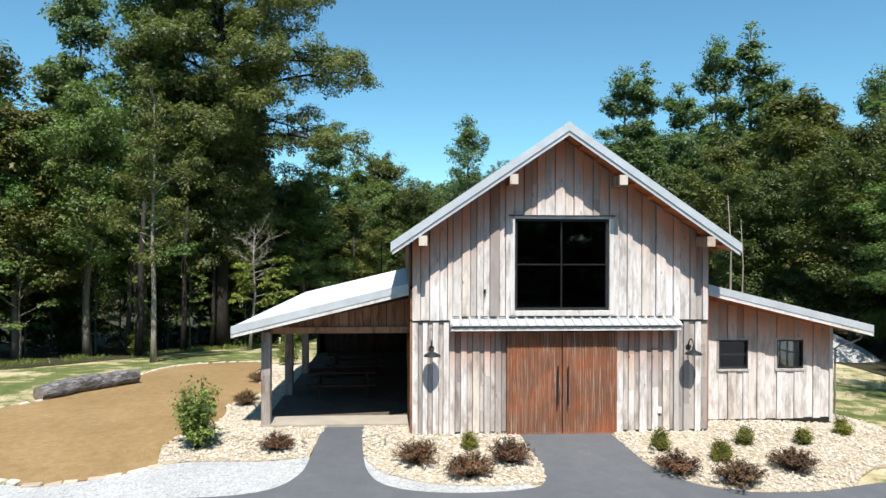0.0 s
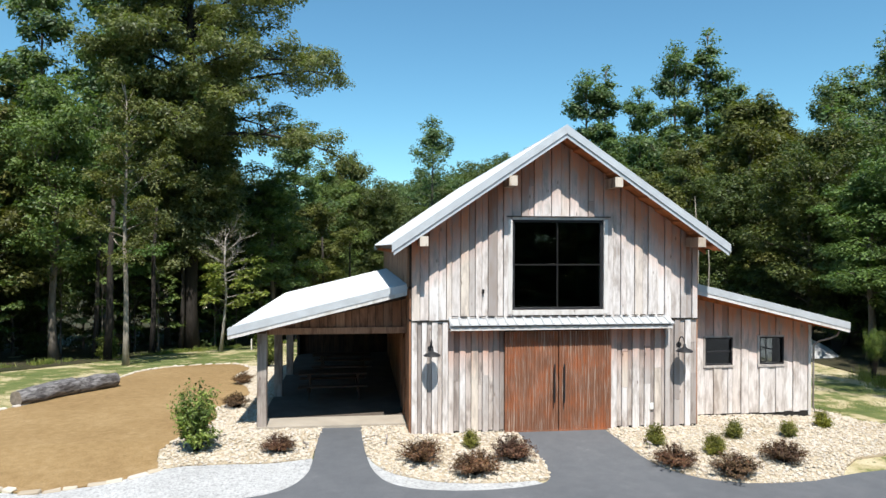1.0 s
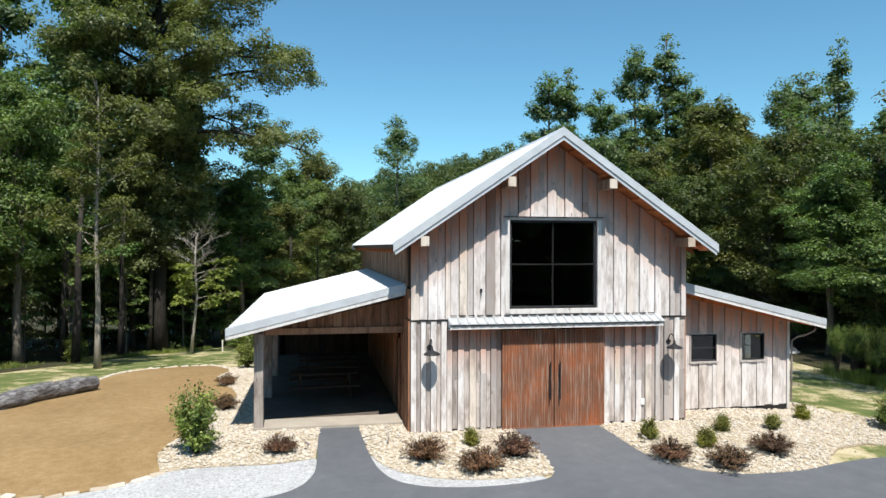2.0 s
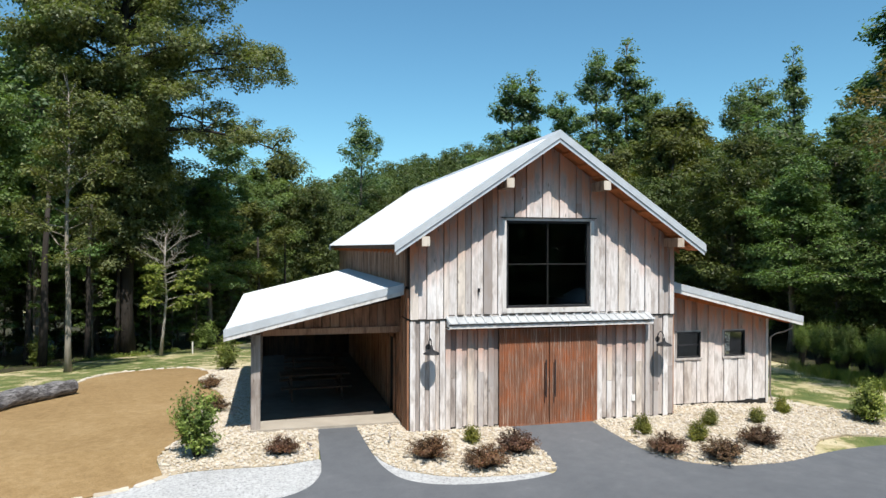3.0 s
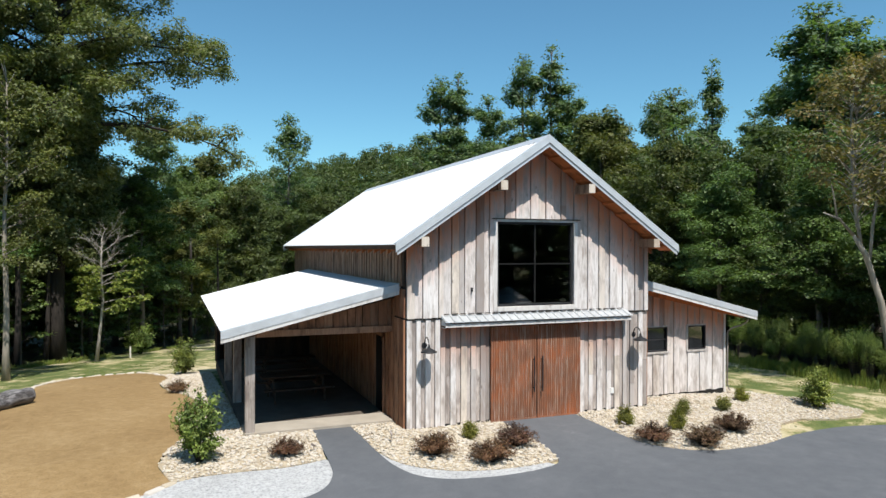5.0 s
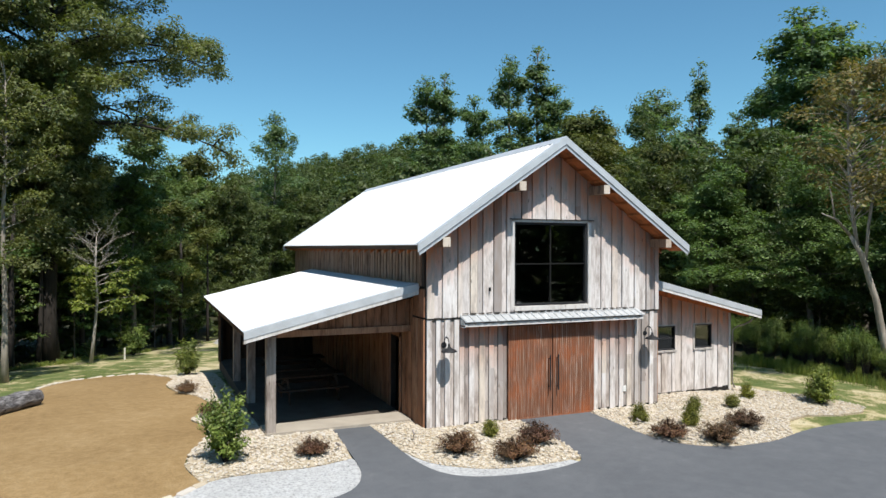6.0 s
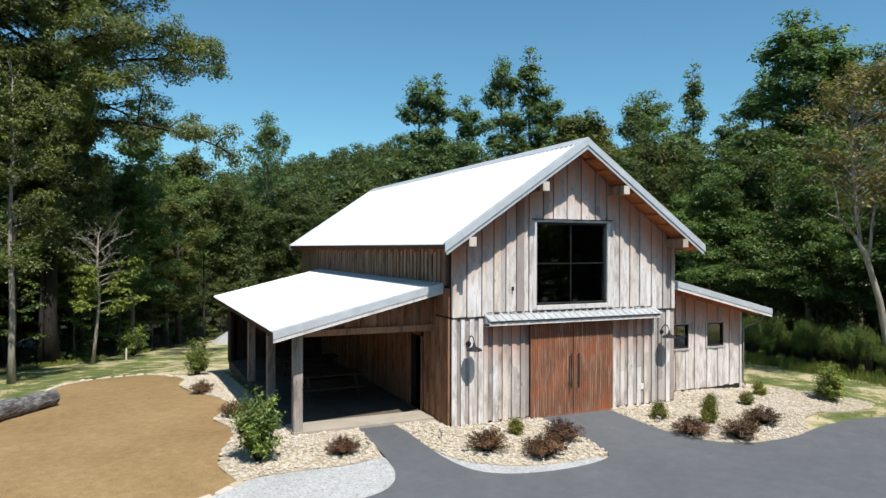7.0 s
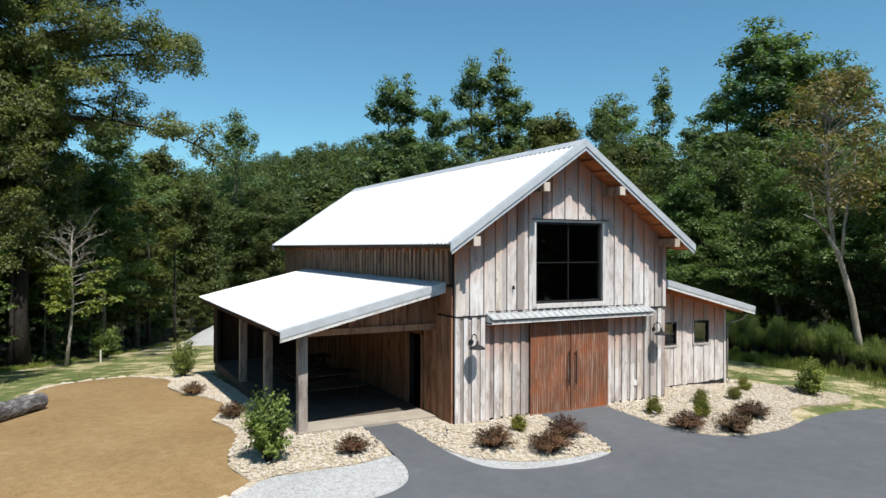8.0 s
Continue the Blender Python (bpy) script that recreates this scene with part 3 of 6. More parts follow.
def wall_body(name, m, length, bottom, top, thick, openings, mat, label):
    """A wall with thickness; openings go through it. Local x along it, inside towards +y."""
    xs = sorted({0.0, length, *[v for o in openings for v in o[:2]]})
    peak = length / 2
    if top(peak) > top(0) + 0.5 and peak not in xs:
        xs = sorted([*xs, peak])
    pieces = []
    for a, e in zip(xs, xs[1:]):
        spans = [[bottom, None]]
        for o in sorted(openings, key=lambda q: q[2]):
            if o[0] <= a + 1e-5 and o[1] >= e - 1e-5:
                lo = spans[-1][0]
                spans = spans[:-1] + [[lo, o[2]], [o[3], None]]
        for lo, hi in spans:
            ta, te = (top(a), top(e)) if hi is None else (hi, hi)
            if max(ta, te) - lo < 0.01:
                continue
            v = [(a, 0, lo), (e, 0, lo), (e, thick, lo), (a, thick, lo), (a, 0, ta), (e, 0, te), (e, thick, te), (a, thick, ta)]
            pieces.append((v, [(3, 2, 1, 0), (4, 5, 6, 7), (0, 1, 5, 4), (1, 2, 6, 5), (2, 3, 7, 6), (3, 0, 4, 7)]))
    v, f = join(*pieces)
    keys = {}
    for p in v:
        keys.setdefault(tuple(round(q, 4) for q in p), len(keys))
    f = [tuple(keys[tuple(round(q, 4) for q in v[i])] for i in t) for t in f]
    return part(name, mesh_of(name, list(keys), f, mat), barn, label, m)


BASE = -0.32
SILL_Z = 2.78                           # joint between lower and upper boards
# openings on the front wall, in x from the left corner
big_window = (W - 1.17, W + 1.17, 3.02, 5.26)
door_way = (W - 1.30, W + 1.30, -0.3, 2.45)
front_m = pose(-W, 0, 0)
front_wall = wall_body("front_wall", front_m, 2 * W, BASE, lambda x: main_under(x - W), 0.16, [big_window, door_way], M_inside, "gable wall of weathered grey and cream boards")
one = Matrix()
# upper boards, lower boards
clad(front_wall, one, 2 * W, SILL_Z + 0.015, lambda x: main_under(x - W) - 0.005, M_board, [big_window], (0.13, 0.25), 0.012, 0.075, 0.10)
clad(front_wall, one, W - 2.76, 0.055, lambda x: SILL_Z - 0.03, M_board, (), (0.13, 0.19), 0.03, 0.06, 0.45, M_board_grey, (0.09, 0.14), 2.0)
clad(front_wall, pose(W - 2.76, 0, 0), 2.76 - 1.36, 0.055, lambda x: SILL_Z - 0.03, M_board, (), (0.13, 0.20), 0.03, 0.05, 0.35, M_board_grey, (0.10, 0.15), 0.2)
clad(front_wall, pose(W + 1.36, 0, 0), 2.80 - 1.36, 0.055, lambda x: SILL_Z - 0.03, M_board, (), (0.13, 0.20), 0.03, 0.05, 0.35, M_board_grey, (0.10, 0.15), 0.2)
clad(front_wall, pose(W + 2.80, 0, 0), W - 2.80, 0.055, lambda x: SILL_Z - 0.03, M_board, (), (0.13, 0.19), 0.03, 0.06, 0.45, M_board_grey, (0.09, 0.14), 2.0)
box("base_flashing", 0.0, W - 1.37, -0.03, 0.0, BASE, 0.075, M_gap, front_wall, "dark metal base flashing")
box("base_flashing", W + 1.37, 2 * W, -0.03, 0.0, BASE, 0.075, M_gap, front_wall, "dark metal base flashing")
# dark strip painted in for the shaded gap under the upper boards
box("joint_flashing", 0.0, 2 * W, -0.072, 0.0, SILL_Z - 0.03, SILL_Z + 0.012, M_gap, front_wall, "dark strip for the shadow gap below the upper boards")

# side and back walls of the main house
left_open = (DEPTH - 2.70, DEPTH - 1.78, -0.3, 2.12)
left_m = pose(-W, DEPTH, 0, 0, 0, -90)          # local x runs to the front, faces -x
left_wall = wall_body("left_wall", left_m, DEPTH, BASE, lambda x: WALL_TOP, 0.16, [left_open], M_inside, "side wall of brown boards under the eaves")
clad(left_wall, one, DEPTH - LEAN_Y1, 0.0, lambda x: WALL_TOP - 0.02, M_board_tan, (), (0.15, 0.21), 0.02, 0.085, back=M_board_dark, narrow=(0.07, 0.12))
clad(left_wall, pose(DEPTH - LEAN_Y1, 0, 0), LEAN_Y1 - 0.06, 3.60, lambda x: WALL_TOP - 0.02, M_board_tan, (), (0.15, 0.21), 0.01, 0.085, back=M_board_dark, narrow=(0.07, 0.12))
clad(left_wall, pose(DEPTH - LEAN_Y1, 0, 0), LEAN_Y1 - 2.7, 0.0, lambda x: 3.52, M_board_brown, (), (0.17, 0.24))
clad(left_wall, pose(DEPTH - 2.7, 0, 0), 2.64, 0.0, lambda x: 3.52 if x < 1.6 else 2.75, M_board_brown, [(0.0, 0.92, -0.3, 2.12)], (0.17, 0.24))
clad(left_wall, pose(DEPTH - 1.1, 0, 0), 1.04, 2.81, lambda x: 3.52, M_board_brown, (), (0.17, 0.24), 0.01)
right_wall = wall_body("right_wall", pose(W, 0, 0, 0, 0, 90), DEPTH, BASE, lambda x: WALL_TOP, 0.16, [], M_inside, "side wall of brown boards under the eaves")
clad(right_wall, one, 1.0, 0.0, lambda x: WALL_TOP - 0.02, M_board_brown, (), (0.17, 0.24))
clad(right_wall, pose(1.0, 0, 0), DEPTH - 1.0, 3.60, lambda x: WALL_TOP - 0.02, M_board_brown, (), (0.2, 0.28), 0.01)
back_wall = wall_body("back_wall", pose(W, DEPTH, 0, 0, 0, 180), 2 * W, BASE, lambda x: main_under(x - W), 0.16, [], M_board_brown, "back gable wall of brown boards")
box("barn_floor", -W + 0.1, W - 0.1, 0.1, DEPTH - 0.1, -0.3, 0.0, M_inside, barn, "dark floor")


# roofs: ribbed metal sheets on a deck
def ribbed_roof(name, y0, y1, s_lo, s_hi, place, label, rib=0.2286, high=0.038, both=False):
    """A ribbed sheet; place(s, y, h) gives the point at s along the slope, y along the ridge, h off the deck."""
    prof, y = [], y0
    while y < y1 - 1e-6:
        prof += [(y, 0.0), (y + 0.020, high), (y + 0.045, high), (y + 0.065, 0.0)]
        y += rib
    prof.append((y1, 0.0))
    prof = [(min(a, y1), h) for a, h in prof]
    n = len(prof)
    v = [place(s, a, h) for s in (s_lo, s_hi) for a, h in prof] + [place(s, a, h - 0.012 if h == 0 else -0.012) for s in (s_lo, s_hi) for a, h in prof]
    f = [(i, i + 1, n + i + 1, n + i) for i in range(n - 1)]
    f += [(2 * n + i + 1, 2 * n + i, 3 * n + i, 3 * n + i + 1) for i in range(n - 1)]
    f += [(i + 1, i, 2 * n + i, 2 * n + i + 1) for i in range(n - 1)] + [(n + i, n + i + 1, 3 * n + i + 1, 3 * n + i) for i in range(n - 1)]
    return part(name, mesh_of(name, v, f, M_roof), barn, label)


ROOF_Y0, ROOF_Y1 = -0.72, 17.05
NORM = 1 / math.sqrt(1 + SLOPE ** 2)
for side in (-1, 1):
    roof = ribbed_roof("roof", ROOF_Y0, ROOF_Y1, 0.02, 4.14, lambda s, y, h: (side * (s + h * SLOPE * NORM), y, RIDGE + 0.02 - SLOPE * s + h * NORM), "sunlit white ribbed metal roof")
    # deck and soffit planks
    deck = [(side * 0.0, RIDGE), (side * 4.05, RIDGE - SLOPE * 4.05), (side * 4.05, RIDGE - SLOPE * 4.05 - 0.14), (side * 0.0, RIDGE - 0.14)]
    v = [(x, ROOF_Y0 + 0.03, z) for x, z in deck] + [(x, ROOF_Y1 - 0.03, z) for x, z in deck]
    f = [(0, 1, 2, 3), (7, 6, 5, 4)] + [(i, 4 + i, 4 + (i + 1) % 4, (i + 1) % 4) for i in range(4)]
    part("roof_deck", mesh_of("roof_deck", v, f, M_soffit), barn, "orange-brown wooden roof deck")
    for yy in (ROOF_Y0, DEPTH + 0.1):
        # soffit planks follow the slope on the overhang
        for q in range(4):
            a0, a1 = yy + 0.05 + q * 0.165, yy + 0.05 + q * 0.165 + 0.158
            if yy > 0 and a1 > ROOF_Y1 - 0.03:
                continue
            pl = [(side * 0.02, RIDGE - 0.155), (side * 4.08, RIDGE - 0.155 - SLOPE * 4.06), (side * 4.08, RIDGE - 0.18 - SLOPE * 4.06), (side * 0.02, RIDGE - 0.18)]
            v = [(x, a0, z) for x, z in pl] + [(x, a1, z) for x, z in pl]
            part("soffit_plank", mesh_of("soffit_plank", v, f, M_soffit), barn)
    # rake boards: metal trim above, grey board below
    for yy, out in ((ROOF_Y0, -1), (ROOF_Y1, 1)):
        ra = [(0.0, RIDGE + 0.065), (side * 4.17, RIDGE + 0.065 - SLOPE * 4.17), (side * 4.17, RIDGE - 0.15 - SLOPE * 4.17), (0.0, RIDGE - 0.15)]
        v = [(x, yy, z) for x, z in ra] + [(x, yy + out * 0.035, z) for x, z in ra]
        part("rake_trim", mesh_of("rake_trim", v, f, M_trim), barn, "galvanised metal rake trim")
        rb = [(0.0, RIDGE - 0.155), (side * 4.13, RIDGE - 0.155 - SLOPE * 4.13), (side * 4.13, RIDGE - 0.245 - SLOPE * 4.13), (0.0, RIDGE - 0.245)]
        v = [(x, yy - out * 0.004, z) for x, z in rb] + [(x, yy + out * 0.022, z) for x, z in rb]
        part("rake_board", mesh_of("rake_board", v, f, M_trim), barn, "galvanised lower lip of the rake")
        # dark strip laid over the trim in place of a shadow line
        rg = [(0.0, RIDGE - 0.136), (side * 4.15, RIDGE - 0.136 - SLOPE * 4.15), (side * 4.15, RIDGE - 0.160 - SLOPE * 4.15), (0.0, RIDGE - 0.160)]
        v = [(x, yy + out * 0.012, z) for x, z in rg] + [(x, yy + out * 0.039, z) for x, z in rg]
        part("drip_groove", mesh_of("drip_groove", v, f, M_groove), barn, "dark strip for the shadow groove of the trim")
        # flat return of the trim on the sheet
        rc = [(0.0, RIDGE + 0.052), (side * 4.16, RIDGE + 0.052 - SLOPE * 4.16), (side * 4.16, RIDGE + 0.068 - SLOPE * 4.16), (0.0, RIDGE + 0.068)]
        v = [(x, yy, z) for x, z in rc] + [(x, yy - out * 0.14, z) for x, z in rc]
        part("trim_flange", mesh_of("trim_flange", v, f, M_trim), barn, "galvanised metal flange")
    # eaves: drip edge and rafter tails
    box("eave_fascia", min(side * 4.055, side * 4.095), max(side * 4.055, side * 4.095), ROOF_Y0 + 0.04, ROOF_Y1 - 0.04, RIDGE - SLOPE * 4.1 - 0.125, RIDGE - SLOPE * 4.1 - 0.02, M_board_dark, barn, "dark weathered eaves board")
    tails = 26
    for q in range(tails):
        yy = 0.3 + q * (DEPTH - 0.6) / (tails - 1)
        ra = [(side * 3.60, main_under(3.60) + 0.04), (side * 4.05, main_under(4.05) + 0.04), (side * 4.05, main_under(4.05) - 0.07), (side * 3.60, main_under(3.60) - 0.09)]
        v = [(x, yy - 0.03, z) for x, z in ra] + [(x, yy + 0.03, z) for x, z in ra]
        part("rafter_tail", mesh_of("rafter_tail", v, f, M_soffit), barn)
    # short blocking between the soffit planks and the wall
    for q in range(9):
        xa = 0.35 + q * 0.43
        ra = [(side * xa, RIDGE - 0.18 - SLOPE * xa), (side * (xa + 0.09), RIDGE - 0.18 - SLOPE * (xa + 0.09)), (side * (xa + 0.09), RIDGE - 0.235 - SLOPE * (xa + 0.09)), (side * xa, RIDGE - 0.235 - SLOPE * xa)]
        v = [(x, ROOF_Y0 + 0.04, z) for x, z in ra] + [(x, -0.08, z) for x, z in ra]
        part("purlin_end", mesh_of("purlin_end", v, f, M_soffit), barn)
cap_v = [(-0.24, RIDGE - 0.10), (0, RIDGE + 0.075), (0.24, RIDGE - 0.10), (0.24, RIDGE - 0.115), (0, RIDGE + 0.055), (-0.24, RIDGE - 0.115)]
v = [(x, ROOF_Y0 - 0.03, z) for x, z in cap_v] + [(x, ROOF_Y1 + 0.03, z) for x, z in cap_v]
f = [(0, 1, 2, 3, 4, 5), (11, 10, 9, 8, 7, 6)] + [(i, 6 + i, 6 + (i + 1) % 6, (i + 1) % 6) for i in range(6)]
part("ridge_cap", mesh_of("ridge_cap", v, f, M_trim), barn, "grey metal ridge cap")

# timbers that carry the overhang
for bx in (-3.42, -1.30, 1.30, 3.42):
    zc = main_under(abs(bx)) - 0.20
    v, f = box_data(bx - 0.10, bx + 0.10, -0.735, 0.02, zc - 0.12, zc + 0.12)
    tim = part("lookout_beam", mesh_of("lookout_beam", v, f, M_board_tan), barn, "tan square timber carrying the overhang")
    box("end_grain", bx - 0.097, bx + 0.097, -0.747, -0.735, zc - 0.117, zc + 0.117, M_endgrain, tim, "pale sawn end")

# lean-to roofs
for side in (-1, 1):
    top_in, tip = 3.625, (8.00 if side < 0 else 8.14)
    yb = LEAN_Y1 + 0.25
    lz = lambda s: top_in - LEAN_SLOPE * (s - W)
    ribbed_roof("lean_to_roof", 0.32, yb, W + 0.06, tip + 0.03, lambda s, y, h: (side * s, y, lz(s) + 0.012 + h), "sunlit white ribbed metal lean-to roof")
    dk = [(side * (W + 0.08), lz(W + 0.08)), (side * tip, lz(tip)), (side * tip, lz(tip) - 0.12), (side * (W + 0.08), lz(W + 0.08) - 0.12)]
    f = [(0, 1, 2, 3), (7, 6, 5, 4)] + [(i, 4 + i, 4 + (i + 1) % 4, (i + 1) % 4) for i in range(4)]
    v = [(x, 0.35, z) for x, z in dk] + [(x, yb - 0.03, z) for x, z in dk]
    # left deck and rafters are coloured dark for the shelter's shade
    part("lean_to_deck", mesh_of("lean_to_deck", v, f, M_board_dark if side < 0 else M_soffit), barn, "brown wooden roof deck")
    for nm, mt, zt, zb, thick, lab in (("rake_trim", M_trim, 0.055, -0.13, 0.035, "galvanised metal rake trim"), ("rake_board", M_trimwood, -0.132, -0.225, 0.02, "weathered grey rake board")):
        ra = [(side * (W + 0.08), lz(W + 0.08) + zt), (side * (tip + 0.05), lz(tip + 0.05) + zt), (side * (tip + 0.05), lz(tip + 0.05) + zb), (side * (W + 0.08), lz(W + 0.08) + zb)]
        v = [(x, 0.32, z) for x, z in ra] + [(x, 0.32 - thick, z) for x, z in ra]
        part(nm, mesh_of(nm, v, f, mt), barn, lab)
    rc = [(side * (W + 0.08), lz(W + 0.08) + 0.045), (side * (tip + 0.04), lz(tip + 0.04) + 0.045), (side * (tip + 0.04), lz(tip + 0.04) + 0.058), (side * (W + 0.08), lz(W + 0.08) + 0.058)]
    v = [(x, 0.32, z) for x, z in rc] + [(x, 0.45, z) for x, z in rc]
    part("trim_flange", mesh_of("trim_flange", v, f, M_trim), barn, "galvanised metal flange")
    box("eave_fascia", min(side * (tip - 0.04), side * (tip - 0.002)), max(side * (tip - 0.04), side * (tip - 0.002)), 0.36, yb - 0.04, lz(tip) - 0.13, lz(tip) - 0.02, M_board_dark, barn, "dark weathered eaves board")
    for q in range(15):
        yy = 0.75 + q * 0.86
        ra = [(side * (W + 0.08), lean_under(W)), (side * (tip - 0.06), lean_under(tip - 0.06) + 0.09), (side * (tip - 0.06), lean_under(tip - 0.06) - 0.01), (side * (W + 0.08), lean_under(W) - 0.14)]
        v = [(x, yy - 0.04, z) for x, z in ra] + [(x, yy + 0.04, z) for x, z in ra]
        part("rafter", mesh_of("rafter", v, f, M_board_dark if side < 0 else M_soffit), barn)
    box("wall_flashing", min(side * (W + 0.05), side * (W + 0.075)), max(side * (W + 0.05), side * (W + 0.075)), 0.32, yb, 3.54, 3.66, M_trim, barn, "grey metal flashing")

# left lean-to: open shelter on posts
PX = -7.33
for yy in (1.02, 4.5, 8.0):
    v, f = box_data(PX - 0.115, PX + 0.115, yy - 0.115, yy + 0.115, -0.1, 2.42, 0.012)
    part("post", mesh_of("post", v, f, M_timber), barn, "square grey timber post")
box("front_beam", PX - 0.13, -W - 0.05, 0.98, 1.12, 2.36, 2.52, M_board_brown, barn, "rough timber beam")
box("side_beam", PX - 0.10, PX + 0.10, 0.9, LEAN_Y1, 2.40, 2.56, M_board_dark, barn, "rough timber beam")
gable_l = wall_body("shelter_gable", pose(-7.75, LEAN_Y0 + 0.06, 0), 7.75 - W - 0.05, 2.50, lambda x: max(2.51, lean_under(7.75 - x)), 0.05, [], M_inside, "boarded gable over the shelter's opening")
clad(gable_l, one, 7.75 - W - 0.05, 2.52, lambda x: max(2.53, lean_under(7.75 - x) - 0.005), M_board_brown, (), (0.17, 0.24), 0.005, 0.04)
# back and end boards carry the shelter's shade in their colour
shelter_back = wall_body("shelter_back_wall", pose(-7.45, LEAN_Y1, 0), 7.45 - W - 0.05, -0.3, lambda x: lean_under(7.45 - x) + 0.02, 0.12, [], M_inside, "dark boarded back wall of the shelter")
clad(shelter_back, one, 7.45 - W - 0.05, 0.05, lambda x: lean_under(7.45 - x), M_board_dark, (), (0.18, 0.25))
side_stub = wall_body("shelter_side_wall", pose(-7.45, LEAN_Y1 + 0.12, 0, 0, 0, -90), 0.55, -0.3, lambda x: 2.45, 0.10, [], M_inside, "short boarded end of the shelter's side")
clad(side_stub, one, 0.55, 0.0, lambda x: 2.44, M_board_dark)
# one slab in two tones: dark where shaded, pale where the sun reaches
slab = box("slab", -7.46, -W - 0.06, 1.78, LEAN_Y1, -0.3, 0.065, M_slab, barn, "concrete slab coloured dark for the shade under the roof")
box("apron", -7.46, -W - 0.06, 0.86, 1.775, -0.3, 0.066, M_concrete, barn, "concrete edge of the slab in its pale sunlit tone", 0.02)
box("door_casing", -W - 0.09, -W - 0.045, 2.70, 2.80, 0.06, 2.22, M_board_brown, barn, "brown door casing")
box("door_casing", -W - 0.09, -W - 0.045, 1.68, 1.775, 0.06, 2.22, M_board_brown, barn, "brown door casing")
box("door_head", -W - 0.09, -W - 0.045, 1.68, 2.80, 2.125, 2.23, M_board_brown, barn, "brown door head")

# right lean-to: closed room with two windows
w1, w2 = (4.42 - W - 0.05, 5.22 - W - 0.05, 1.37, 2.13), (6.00 - W - 0.05, 6.73 - W - 0.05, 1.37, 2.13)
rf_len = 7.50 - W - 0.05
room_front = wall_body("room_front_wall", pose(W + 0.05, LEAN_Y0, 0), rf_len, BASE, lambda x: lean_under(x + W + 0.05) + 0.01, 0.14, [w1, w2], M_inside, "lean-to front wall of pale weathered boards")
clad(room_front, one, rf_len, 0.055, lambda x: lean_under(x + W + 0.05) - 0.005, M_board, [w1, w2], (0.17, 0.27), 0.02, 0.045, dry=0.15)
box("base_board", 0.0, rf_len, -0.02, 0.0, BASE, 0.075, M_gap, room_front, "dark base flashing")
side_win = (1.5, 2.7, 1.05, 2.0)
room_side = wall_body("room_side_wall", pose(7.50, LEAN_Y0, 0, 0, 0, 90), LEAN_Y1 - LEAN_Y0, BASE - 0.3, lambda x: lean_under(7.50), 0.14, [side_win], M_inside, "lean-to side wall of pale weathered boards")
clad(room_side, one, LEAN_Y1 - LEAN_Y0, -0.15, lambda x: lean_under(7.50) - 0.01, M_board, [side_win], (0.18, 0.27))
wall_body("room_back_wall", pose(7.50, LEAN_Y1 + 0.12, 0, 0, 0, 180), rf_len, BASE - 0.3, lambda x: lean_under(7.50 - x) + 0.01, 0.12, [], M_board_brown, "lean-to back wall")
box("room_floor", W + 0.02, 7.40, LEAN_Y0 + 0.1, LEAN_Y1, -0.3, 0.02, M_concrete, barn, "concrete floor")
box("corner_board", 7.44, 7.525, LEAN_Y0 - 0.06, LEAN_Y0 - 0.046, -0.05, lean_under(7.50) - 0.02, M_trimwood, barn, "pale corner board")

# gutter spout under the right eave
sp = [(8.07, 0.55, 2.30), (8.02, 0.58, 2.20), (7.86, 0.66, 2.10), (7.66, 0.80, 2.02), (7.56, 0.90, 1.90), (7.56, 0.91, 0.2), (7.59, 0.84, 0.02)]
v, f = tube_data(sp, [0.026] * len(sp), 8)
part("downspout", mesh_of("downspout", v, f, M_timber, True), barn, "thin grey downspout")

# big window in the gable
win = part("window", mesh_of("window_glass", *box_data(-1.10, 1.10, 0.045, 0.053, 3.08, 5.20), M_glass), barn, "large dark four-pane window")
win.visible_shadow = False
for nm, a in (("window_frame", (-1.17, -1.10, -0.02, 0.10, 3.02, 5.26)), ("window_frame", (1.10, 1.17, -0.02, 0.10, 3.02, 5.26)), ("window_frame", (-1.10, 1.10, -0.02, 0.10, 5.20, 5.26)), ("window_frame", (-1.10, 1.10, -0.02, 0.10, 3.02, 3.08)),
              ("mullion", (-0.016, 0.016, 0.012, 0.085, 3.08, 5.20)), ("mullion", (-1.10, -0.016, 0.012, 0.085, 4.125, 4.157)), ("mullion", (0.016, 1.10, 0.012, 0.085, 4.125, 4.157))):
    box(nm, *a, M_bar if nm == "mullion" else M_black, win, "slim dark metal bar")
box("window_trim", -1.27, -1.17, -0.085, 0.0, 2.92, 5.27, M_trimwood, barn, "pale window trim board")
box("window_trim", 1.17, 1.27, -0.085, 0.0, 2.92, 5.27, M_trimwood, barn, "pale window trim board")
box("window_sill", -1.17, 1.17, -0.10, 0.0, 2.90, 3.018, M_trimwood, barn, "pale window sill board")
box("window_head", -1.17, 1.17, -0.09, 0.0, 5.262, 5.32, M_trimwood, barn, "pale window head board")
box("head_flashing", -1.32, 1.32, -0.13, 0.0, 5.325, 5.345, M_gap, barn, "thin dark metal head flashing")
# loft floor, and near-black panels added to keep the room behind the window dark
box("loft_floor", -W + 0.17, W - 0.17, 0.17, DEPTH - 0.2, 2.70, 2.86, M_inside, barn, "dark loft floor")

box("loft_partition", -2.5, 2.5, 6.0, 6.1, 2.87, 5.41, M_inside, barn, "added near-black panel closing the view through the window")
